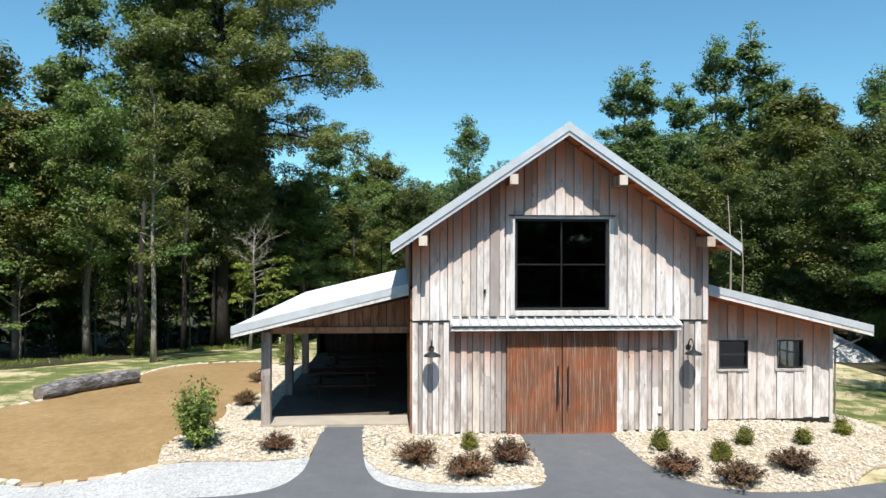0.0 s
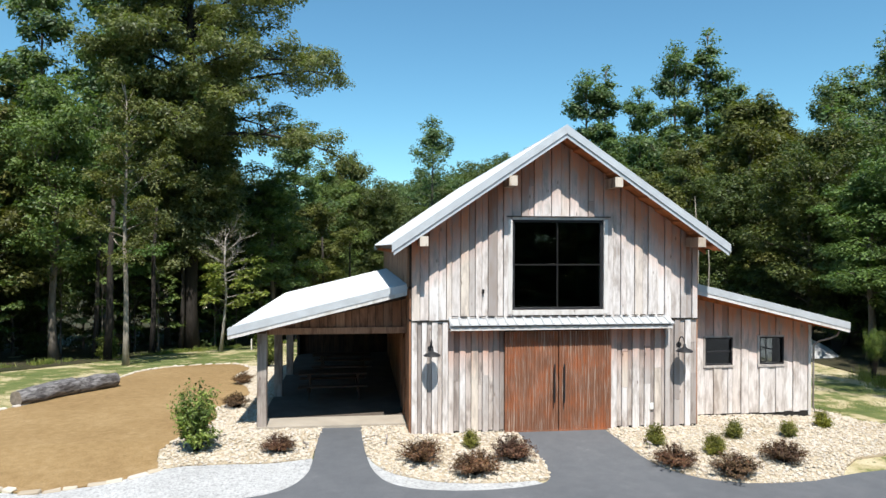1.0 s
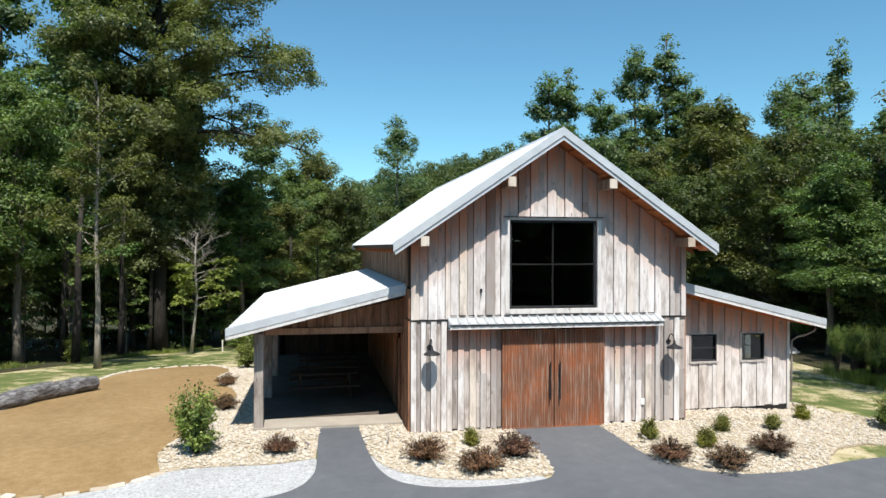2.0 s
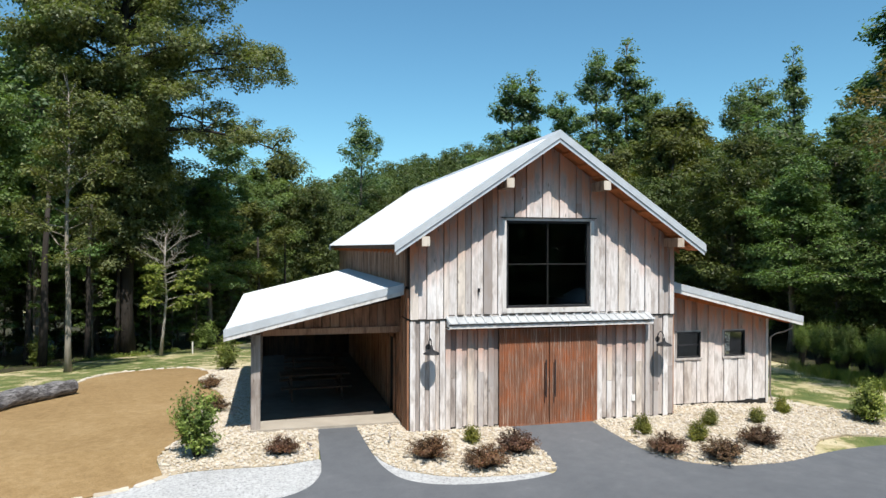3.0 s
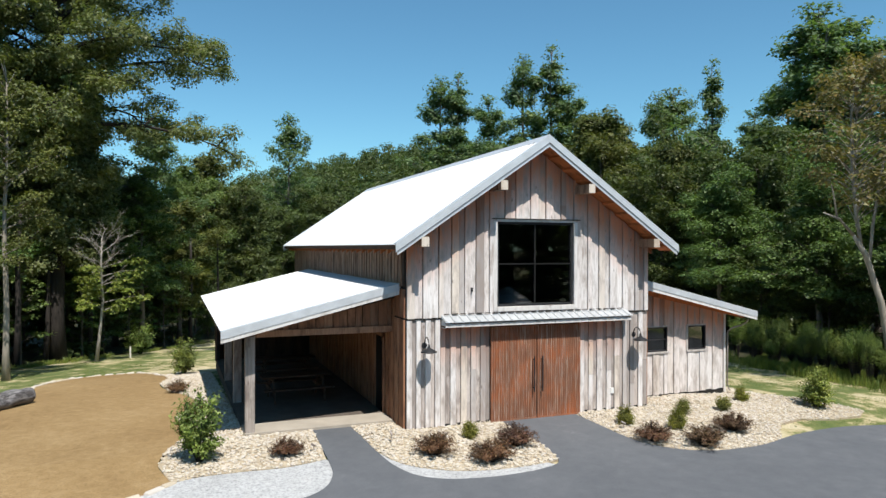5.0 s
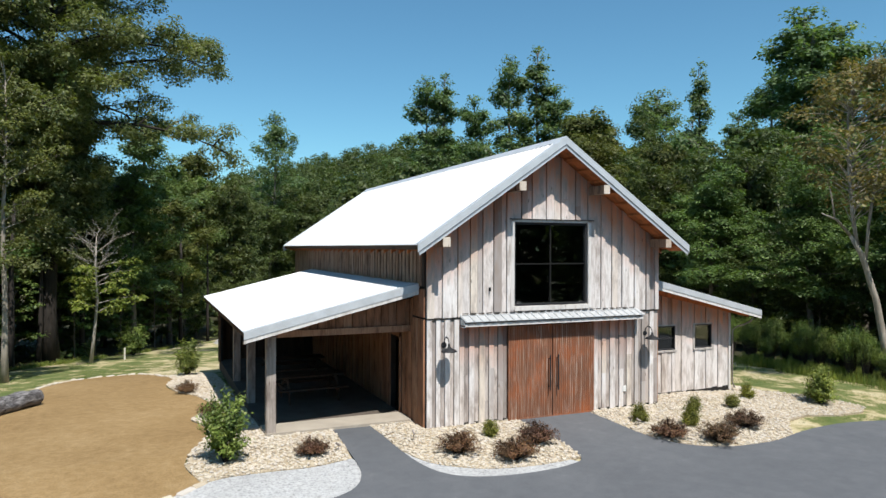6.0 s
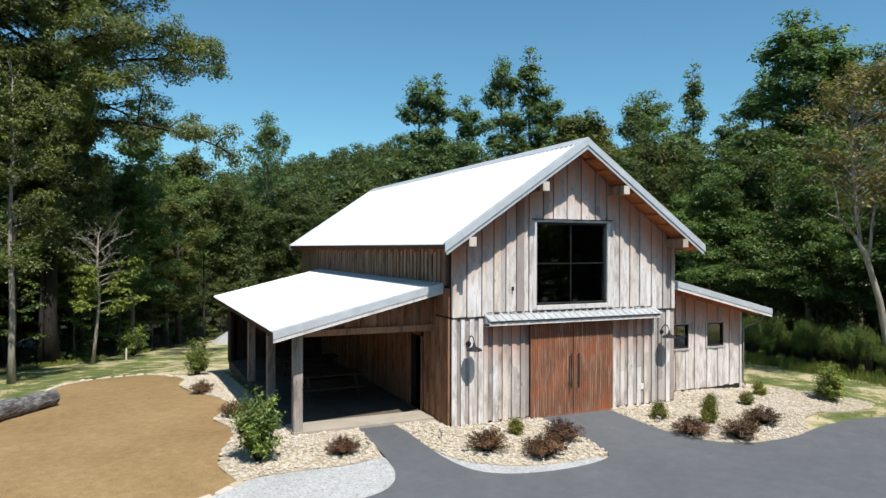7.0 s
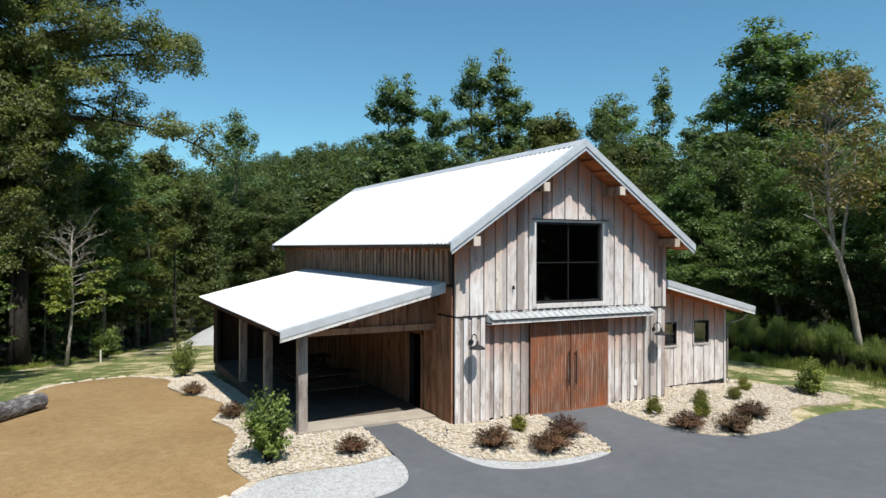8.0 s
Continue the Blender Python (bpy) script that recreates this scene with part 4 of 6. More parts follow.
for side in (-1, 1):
    box("loft_side_wall", min(side * 2.46, side * 2.5), max(side * 2.46, side * 2.5), 0.17, 5.99, 2.87, 5.41, M_inside, barn, "added near-black side panel behind the window")
box("loft_ceiling", -2.5, 2.5, 0.17, DEPTH - 0.2, 5.42, 5.46, M_inside, barn, "added near-black panel over the room behind the window")

# lean-to windows
for x0, x1, split in ((4.42, 5.22, True), (6.00, 6.73, False)):
    g = part("window", mesh_of("window_glass", *box_data(x0 + 0.04, x1 - 0.04, LEAN_Y0 + 0.03, LEAN_Y0 + 0.036, 1.41, 2.09), M_glass), barn, "small dark window")
    g.visible_shadow = False
    for a in ((x0, x0 + 0.04, LEAN_Y0 - 0.03, LEAN_Y0 + 0.08, 1.37, 2.13), (x1 - 0.04, x1, LEAN_Y0 - 0.03, LEAN_Y0 + 0.08, 1.37, 2.13), (x0 + 0.04, x1 - 0.04, LEAN_Y0 - 0.03, LEAN_Y0 + 0.08, 2.09, 2.13), (x0 + 0.04, x1 - 0.04, LEAN_Y0 - 0.03, LEAN_Y0 + 0.08, 1.37, 1.41)):
        box("window_frame", *a, M_black, g, "black window frame")
    if split:
        box("sash_rail", x0 + 0.04, x1 - 0.04, LEAN_Y0 + 0.005, LEAN_Y0 + 0.06, 1.72, 1.75, M_black, g, "black sash rail")
    for a in ((x0 - 0.06, x0, LEAN_Y0 - 0.055, LEAN_Y0, 1.30, 2.17), (x0, x1, LEAN_Y0 - 0.055, LEAN_Y0, 2.132, 2.17)):
        box("window_casing", *a, M_sill, barn, "weathered window casing")
    box("window_sill", x0 - 0.06, x1 + 0.03, LEAN_Y0 - 0.07, LEAN_Y0, 1.315, 1.368, M_sill, barn, "pale window sill")
g = part("window", mesh_of("window_glass", *box_data(7.42, 7.426, LEAN_Y0 + 1.52, LEAN_Y0 + 2.68, 1.07, 1.98), M_glass), barn, "side window with a grid of panes")
g.visible_shadow = False
for q in range(4):
    yy = LEAN_Y0 + 1.5 + q * 1.16 / 3
    box("glazing_bar", 7.405, 7.44, yy, yy + 0.04, 1.05, 2.0, M_black, g, "black glazing bar")
for q in range(3):
    zz = 1.05 + q * 0.455
    box("glazing_bar", 7.402, 7.443, LEAN_Y0 + 1.54, LEAN_Y0 + 2.66, zz, zz + 0.035, M_black, g, "black glazing bar")

# awning over the doors
AW0, AW1, AWP = -2.74, 2.86, 0.36
awn = part("awning", mesh_of("awning", *box_data(AW0, AW1, -AWP + 0.02, -0.05, 2.56, 2.60), M_soffit), barn, "narrow metal awning over the doors")
prof, x = [], AW0 - 0.02
while x < AW1 + 0.02:
    prof += [(x, 0.0), (x + 0.02, 0.03), (x + 0.045, 0.03), (x + 0.065, 0.0)]
    x += 0.2286
prof.append((AW1 + 0.03, 0.0))
n = len(prof)
v = [(a, -0.045, 2.845 + h) for a, h in prof] + [(a, -AWP - 0.04, 2.70 + h) for a, h in prof] + [(a, -0.045, 2.83) for a, h in prof] + [(a, -AWP - 0.04, 2.685) for a, h in prof]
f = [(i, i + 1, n + i + 1, n + i)[::-1] for i in range(n - 1)] + [(n + i, n + i + 1, 3 * n + i + 1, 3 * n + i)[::-1] for i in range(n - 1)] + [(2 * n + i, 2 * n + i + 1, 3 * n + i + 1, 3 * n + i) for i in range(n - 1)]
part("awning_sheet", mesh_of("awning_sheet", v, f, M_awning), awn, "grey-white ribbed metal sheet")
box("awning_fascia", AW0, AW1, -AWP, -AWP + 0.025, 2.565, 2.65, M_trimwood, awn, "pale wooden fascia")
for xx in (AW0, AW1 - 0.02):
    v = [(xx, -0.05, 2.54), (xx, -AWP + 0.025, 2.54), (xx, -AWP + 0.025, 2.65), (xx, -0.05, 2.82), (xx + 0.02, -0.05, 2.54), (xx + 0.02, -AWP + 0.025, 2.54), (xx + 0.02, -AWP + 0.025, 2.65), (xx + 0.02, -0.05, 2.82)]
    part("awning_end", mesh_of("awning_end", v, [(0, 1, 2, 3), (7, 6, 5, 4), (0, 4, 5, 1), (1, 5, 6, 2), (2, 6, 7, 3), (3, 7, 4, 0)], M_trim), awn, "grey metal end plate")

# two rows of dark dashes stand in for the ribs' shadows
x = AW0 + 0.06
while x < AW1 - 0.15:
    box("closure_strip", x, x + 0.15, -AWP - 0.036, -AWP - 0.002, 2.658, 2.684, M_gap, awn, "dark dash drawn for the rib shadows under the sheet")
    box("upper_closure", x, x + 0.15, -0.115, -0.083, 2.868, 2.888, M_gap, awn, "dark dash drawn for the rib shadows at the wall")
    x += 0.2286

# sliding doors of rusted corrugated sheet
for side in (-1, 1):
    x0, x1 = (-1.36, -0.012) if side < 0 else (0.012, 1.36)
    n = 120
    xs = [x0 + (x1 - x0) * i / n for i in range(n + 1)]
    zs = [0.02, 2.50]
    v = [(x, -0.107 - 0.014 * math.sin((x - x0) * 2 * math.pi / 0.0676), z) for z in zs for x in xs]
    v += [(x, -0.055, z) for z in zs for x in xs]
    m = n + 1
    f = [(i, i + 1, m + i + 1, m + i) for i in range(n)] + [(2 * m + i + 1, 2 * m + i, 3 * m + i, 3 * m + i + 1) for i in range(n)]
    f += [(i + 1, i, 2 * m + i, 2 * m + i + 1) for i in range(n)] + [(m + i, m + i + 1, 3 * m + i + 1, 3 * m + i) for i in range(n)]
    f += [(0, m, 3 * m, 2 * m), (n, 2 * m + n, 3 * m + n, m + n)]
    door = part("door", mesh_of("door", v, f, M_rust, False), barn, "sliding door of rusted corrugated metal")
    hx = side * 0.125
    grip, gf = tube_data([(hx, -0.20, 0.74), (hx, -0.20, 1.69)], [0.020] * 2, 8)
    st1 = tube_data([(hx, -0.095, 0.84), (hx, -0.20, 0.84)], [0.015] * 2, 6)
    st2 = tube_data([(hx, -0.095, 1.59), (hx, -0.20, 1.59)], [0.015] * 2, 6)
    v, f = join((grip, gf), st1, st2)
    part("handle", mesh_of("handle", v, f, M_black), door, "long black bar handle")
    box("bottom_rail", x0, x1, -0.128, -0.117, 0.02, 0.06, M_rust, door, "rusted bottom edge")
box("threshold", -1.36, 1.36, -0.05, 0.14, -0.3, 0.015, M_concrete, barn, "concrete threshold")


# gooseneck lamps
def gooseneck_lamp():
    lamp = thing("wall_lamp", "black gooseneck barn lamp with a domed shade, fixed to the boards", "wall lamp", "lamps beside the doors")
    v, f = tube_data([(0, -0.045, 0), (0, -0.075, 0)], [0.075, 0.068], 14)
    part("wall_plate", mesh_of("wall_plate", v, f, M_black), lamp)
    arc = [(0, -0.07, 0)] + [(0, -0.07 - 0.155 * (1 - math.cos(a)), 0.02 + 0.20 * math.sin(a)) for a in np.linspace(0.15, math.pi * 0.93, 9)]
    v, f = tube_data(arc, [0.016] * len(arc), 8)
    part("arm", mesh_of("arm", v, f, M_black, True), lamp)
    y = arc[-1][1]
    prof = [(0.030, 0.06), (0.034, 0.0), (0.05, -0.03), (0.075, -0.045), (0.165, -0.085), (0.205, -0.12), (0.205, -0.132), (0.197, -0.124), (0.155, -0.082), (0.03, -0.05)]
    v, f, s = [], [], 24
    for r, z in prof:
        v += [(r * math.cos(2 * math.pi * k / s), y + r * math.sin(2 * math.pi * k / s), z) for k in range(s)]
    for i in range(len(prof) - 1):
        f += [(i * s + k, i * s + (k + 1) % s, (i + 1) * s + (k + 1) % s, (i + 1) * s + k) for k in range(s)]
    f += [tuple(range(s))[::-1]]
    part("shade", mesh_of("shade", v, f, M_black, True), lamp, "domed black metal shade")
    return lamp


lamp = gooseneck_lamp()
lamp.matrix_basis = pose(-3.19, 0, 2.11)
copy_thing(lamp, pose(3.16, 0, 2.11))
# outlet cover and a hook plate
cover = new("outlet_cover", mesh_of("outlet_cover", *box_data(2.38, 2.50, -0.07, -0.04, 0.48, 0.64, 0.012), M_cover))
tagged(cover, "small white outlet cover on the boards", "outlet cover")
hook = thing("wall_hook", "small black hook on the upper boards", "hook")
part("plate", mesh_of("plate", *box_data(-1.93, -1.87, -0.09, -0.06, 3.44, 3.54, 0.006), M_black), hook)
v, f = tube_data([(-1.90, -0.085, 3.50), (-1.90, -0.13, 3.49), (-1.90, -0.14, 3.45)], [0.008] * 3, 6)
part("pin", mesh_of("pin", v, f, M_black), hook)


# picnic table in the shelter
def picnic_table():
    t = thing("picnic_table", "dark wooden picnic table with attached benches on the slab", "picnic table", "tables in the shelter")
    for q in range(5):
        box("tabletop_plank", -1.0, 1.0, -0.37 + q * 0.15, -0.37 + q * 0.15 + 0.14, 0.71, 0.75, M_board_dark, t)
    for yy in (-0.78, 0.52):
        box("bench_plank", -1.0, 1.0, yy, yy + 0.26, 0.41, 0.45, M_board_dark, t)
    for xx in (-0.72, 0.72):
        box("crossbar", xx - 0.02, xx + 0.02, -0.76, 0.76, 0.32, 0.41, M_board_dark, t)
        for s in (-1, 1):
            v, f = box_data(-0.02, 0.02, -0.05, 0.05, 0, 0.82)
            part("leg", mesh_of("leg", v, f, M_board_dark), t, "", pose(xx + 0.04, s * 0.62, 0, s * 25, 0, 0))
        box("brace", xx - 0.02, xx + 0.02, -0.35, 0.35, 0.63, 0.705, M_board_dark, t)
    return t


table = picnic_table()
table.matrix_basis = pose(-5.7, 4.3, 0.065, 0, 0, 2)
copy_thing(table, pose(-5.5, 7.6, 0.065, 0, 0, -1))


# ---- trees ----
def leaf_quads(centres, normals, size, rs, slim=0.6):
    """Diamond leaves at the centres, facing about the normals."""
    n = len(centres)
    nr = normals + rs.normal(0, 0.55, (n, 3))
    nr /= np.linalg.norm(nr, axis=1)[:, None] + 1e-9
    ref = rs.normal(0, 1, (n, 3))
    a = np.cross(nr, ref)
    a /= np.linalg.norm(a, axis=1)[:, None] + 1e-9
    b2 = np.cross(nr, a)
    s = size * rs.uniform(0.6, 1.35, (n, 1))
    a, b2 = a * s, b2 * s * slim
    bend = nr * s * 0.18
    return np.stack([centres - a - bend, centres - b2 * 0.9, centres + a - bend, centres + b2], axis=1)


def leaf_tris(centres, normals, size, rs, slim=0.66):
    """Three-cornered leaves for the trees."""
    n = len(centres)
    nr = normals + rs.normal(0, 0.21, (n, 3))
    nr /= np.linalg.norm(nr, axis=1)[:, None] + 1e-9
    a = np.cross(nr, rs.normal(0, 1, (n, 3)))
    a /= np.linalg.norm(a, axis=1)[:, None] + 1e-9
    b2 = np.cross(nr, a)
    s = size * rs.uniform(0.6, 1.4, (n, 1))
    a, b2 = a * s, b2 * s * slim
    return np.stack([centres - a * 0.8 - b2, centres - a * 0.6 + b2, centres + a], axis=1)


def clump_leaves(spots, per, leaf, rs, flat=0.5, ragged=0.12):
    """Leaves in clumps: spots are (x, y, z, radius). They sit mostly on the upper, outer skin of each clump."""
    out_c, out_n = [], []
    for x, y, z, r in spots:
        k = max(6, int(per * r * r))
        d = rs.normal(0, 1, (k, 3))
        d[:, 2] += 0.35
        d /= np.linalg.norm(d, axis=1)[:, None]
        rad = r * rs.uniform(0.12, 1.0, (k, 1)) ** 0.4
        stretch = np.array([rs.uniform(0.65, 1.5), rs.uniform(0.65, 1.5), flat])
        p = d * rad * stretch
        p[:, 2] -= 0.35 * (1 - flat) * (p[:, 0] ** 2 + p[:, 1] ** 2) / r
        p += rs.normal(0, ragged * r, (k, 3))
        out_c.append(p + np.array([x, y, z]))
        out_n.append(d * 0.62 + np.array([0, 0, 0.5]))
    return np.concatenate(out_c), np.concatenate(out_n)


def tree_meshes(seed, height, crown_from, radius, trunk_r, per=330, leaf=0.085, limbs=30, shape="round", bark_mat=None, leaf_mat=None, lean=(0, 0), puff=(0.36, 0.66), fill=1.0, flat=0.55, twigs=4, droop=0.0, ascend=1.2, dressed=0.0, lobed=1.0, toward=None, ragged=0.12):
    """A tapered trunk with limbs and side branches, each of which ends in a small dense spray of leaves."""
    rs = np.random.RandomState(seed)
    rr = random.Random(seed)
    pieces, spots = [], []
    axis = []
    steps = 9
    for i in range(steps + 1):
        t = i / steps
        axis.append(Vector((lean[0] * t * t + 0.12 * height / 10 * noise.noise((seed, t * 3, 0)), lean[1] * t * t + 0.12 * height / 10 * noise.noise((seed, t * 3, 7)), height * 0.93 * t)))
    rad = [trunk_r * ((1 - i / steps) ** 0.8 * 0.95 + 0.05) * (1.35 if i == 0 else 1.0) for i in range(steps + 1)]
    pieces.append(tube_data(axis, rad, 9))

    def at(t):
        k = min(steps - 1, int(t * steps))
        return axis[k].lerp(axis[k + 1], t * steps - k)

    def reach(u):
        if shape == "round":
            return radius * (0.55 + 0.45 * math.sin(math.pi * min(1, 0.15 + u * 0.75))) * (1 - max(0, u - 0.75) * 1.5)
        if shape == "spire":
            return radius * (0.85 * (1 - u) ** 0.5 + 0.26) * (0.80 + 0.20 * math.sin(u * 15 + seed))
        if shape == "column":
            return radius * (0.7 + 0.4 * math.sin(math.pi * (0.1 + 0.7 * u))) * (0.42 + 0.58 * (1 - u ** 3)) * (0.83 + 0.17 * math.sin(u * 13 + seed))
        return radius * (0.30 + 0.70 * smoothstep(0.16, 0.46, u)) * (1 - 0.75 * smoothstep(0.72, 1.0, u))

    turn = rr.uniform(0, 6)
    for i in range(limbs):
        u = (i + rr.uniform(0, 0.8)) / limbs
        t = crown_from / height + (1 - crown_from / height) * u * 0.97
        start = at(min(0.985, t * 0.95))
        turn += 2.4 + rr.uniform(-0.5, 0.5)
        lobe = 0.95 + lobed * noise.noise((math.cos(turn) * 1.3 + seed, math.sin(turn) * 1.3, u * 4.5))
        length = reach(u) * (rr.uniform(0.85, 1.08) if shape == "vase" else rr.uniform(0.5, 1.3)) * lobe * (1 - 0.25 * u)
        if toward is not None:
            length *= 1 + 0.30 * math.cos(turn - toward)
        rise = rr.uniform(0.15, 0.75) + ascend * u ** 1.5
        dd = Vector((math.cos(turn), math.sin(turn), rise)).normalized()
        pts, p = [start], start.copy()
        for s in range(5):
            dd = (dd + Vector((rr.uniform(-0.22, 0.22), rr.uniform(-0.22, 0.22), rr.uniform(-0.14, 0.12) - droop * s * 0.09))).normalized()
            p = p + dd * length / 5
            pts.append(p.copy())
        r0 = max(0.012, trunk_r * (1 - t) * 0.36 + 0.012)
        pieces.append(tube_data(pts, [r0, r0 * 0.8, r0 * 0.6, r0 * 0.45, r0 * 0.3, r0 * 0.12], 4, False))
        big0 = (radius / 3.2) ** 0.4
        spots.append((p.x, p.y, p.z, rr.uniform(*puff) * big0))
        for q in range(twigs * 2):
            w = 0.22 + 0.78 * (q + rr.random()) / (twigs * 2)
            if rr.random() > fill or w * length < 0.5:
                continue
            k = min(4, int(w * 5))
            o = pts[k].lerp(pts[k + 1], w * 5 - k)
            side = dd.cross(Vector((0, 0, 1))).normalized() * (1 if q % 2 else -1)
            out = (side * rr.uniform(0.5, 1.0) + dd * rr.uniform(0.1, 0.9) + Vector((0, 0, rr.uniform(-0.35, 0.5)))).normalized()
            e = o + out * length * rr.uniform(0.16, 0.36) * (1.25 - 0.5 * w)
            pieces.append(tube_data([o, o.lerp(e, 0.5) + Vector((0, 0, 0.04 * length)), e], [r0 * 0.3, r0 * 0.2, r0 * 0.07], 3, False))
            big = rr.uniform(*puff) * big0
            spots.append((e.x, e.y, e.z, big))
            if rr.random() < 0.45:
                h = o.lerp(e, 0.45)
                spots.append((h.x, h.y, h.z + 0.1, big * 0.7))
    top = axis[-1]
    for e in range(int(limbs * dressed)):
        t = 1 - 0.62 * (1 - crown_from / height) * rr.random() ** 1.2
        o = at(min(0.999, t))
        far = reach(max(0.0, (t * height - crown_from) / (height - crown_from))) * 0.38
        h = o + Vector((rr.uniform(-1, 1) * far, rr.uniform(-1, 1) * far, rr.uniform(-0.1, 0.5)))
        pieces.append(tube_data([o - Vector((0, 0, 0.3)), h], [0.02, 0.008], 3, False))
        spots.append((h.x, h.y, h.z, rr.uniform(*puff) * big0))
    for e in range(11):
        up = rr.uniform(-1.5, 0.7)
        h = Vector((rr.uniform(-1, 1), rr.uniform(-1, 1), 0)) * reach(0.9) * 0.30 * (1 - 0.4 * up) + Vector((0, 0, up))
        pieces.append(tube_data([top + Vector((0, 0, up - 0.7)), top + h], [0.03, 0.012], 3, False))
        spots.append((top.x + h.x, top.y + h.y, top.z + h.z, rr.uniform(*puff) * big0 * 0.75))
    v, f = join(*pieces)
    cs, ns = clump_leaves(spots, per, leaf, rs, flat, ragged)
    return mesh_of("trunk", v, f, bark_mat or M_bark, True), quads_mesh("crown", leaf_tris(cs, ns, leaf, rs), leaf_mat or M_leaf)


def tree_thing(meshes, label, category="tree", group="", name="tree", bark_label="", m=None):
    t = thing(name, label, category, group, "", m)
    part("trunk", meshes[0], t, bark_label)
    part("crown", meshes[1], t)
    return t


def plant(proto, x, y, h, turn, sx=None, sink=0.15):
    """A copy of a tree at (x, y), scaled to h times its own height."""
    sx = (h if sx is None else sx) / proto.scale.x
    h = h / proto.scale.z
    m = Matrix.LocRotScale((x, y, gz(x, y) - sink), Euler((0, 0, turn)), (sx, sx, h))
    return copy_thing(proto, m)


GROUP = "trees of the wood"
edge_a = tree_thing(tree_meshes(11, 11.0, 1.0, 3.5, 0.17, 330, 0.085, 36, flat=0.72, leaf_mat=M_leaf_deep), "broad green deciduous tree at the edge of the wood", group=GROUP, m=stand(-26.76, 32.28, 1.15, 0))
edge_b = tree_thing(tree_meshes(23, 12.5, 2.4, 3.0, 0.16, 330, 0.085, 36, flat=0.72, leaf_mat=M_leaf_olive), "olive green deciduous tree at the edge of the wood", group=GROUP, m=stand(-22.52, 17.54, 1.07, 0))
spire = tree_thing(tree_meshes(31, 20.0, 4.0, 2.7, 0.20, 240, 0.105, 46, "spire", puff=(0.24, 0.50), flat=0.72, twigs=6, dressed=0.6, ragged=0.30, leaf_mat=M_leaf_blue), "tall narrow green tulip tree above the wood", group=GROUP, m=stand(34.8, 30.8, 1.2, 40))
tall = tree_thing(tree_meshes(47, 19.0, 5.0, 3.3, 0.20, 240, 0.10, 42, "column", puff=(0.24, 0.52), flat=0.70, twigs=6, dressed=0.5, ragged=0.30, ascend=0.8, lobed=1.4, leaf_mat=M_leaf_blue), "tall green deciduous tree above the wood", group=GROUP, m=stand(45.17, 50.62, 1.40, 0))
tree_thing(tree_meshes(53, 17.5, 7.0, 3.3, 0.17, 260, 0.10, 26, "round", fill=0.9, puff=(0.30, 0.56), flat=0.75, twigs=5, dressed=0.5, ragged=0.28, ascend=0.5, lobed=1.5, leaf_mat=M_leaf_blue), "tall thinly leaved tree with gaps in its crown", group=GROUP, m=stand(4.6, 72.0, 1.52, 130))
edge_c = tree_thing(tree_meshes(29, 13.0, 4.6, 3.3, 0.19, 360, 0.075, 36, flat=0.5), "green deciduous tree with a bare lower trunk at the wood's edge", group=GROUP, m=stand(-19.7, 18.78, 1.09, 0))
deep_a = tree_thing(tree_meshes(13, 11.0, 0.8, 3.6, 0.17, 110, 0.16, 28, puff=(0.5, 0.85), twigs=3, leaf_mat=M_leaf_deep), "broad green deciduous tree deep in the wood", group=GROUP, m=stand(-17.52, 50.16, 1.27, 0))
deep_t = tree_thing(tree_meshes(15, 19.0, 3.0, 3.4, 0.22, 110, 0.16, 36, "column", puff=(0.5, 0.85), twigs=3, leaf_mat=M_leaf_deep), "tall green deciduous tree deep in the wood", group=GROUP, m=stand(-29.08, 23.87, 1.10, 0))
under = tree_thing(tree_meshes(61, 6.0, 0.3, 2.6, 0.07, 300, 0.085, 22, puff=(0.32, 0.6), twigs=3, leaf_mat=M_leaf_deep), "low dense green understorey tree", "understorey tree", "understorey of the wood", "understorey_tree", m=stand(31.15, 16.31, 1.17, 0))
sapling = tree_thing(tree_meshes(67, 5.5, 1.4, 1.7, 0.05, 300, 0.075, 12, fill=0.8, puff=(0.25, 0.45), flat=0.35, twigs=2), "thin sapling with scattered leaves in the shade", "sapling", "saplings in the shade", "sapling", m=stand(-18.1, 20.59, 1.10, 0))

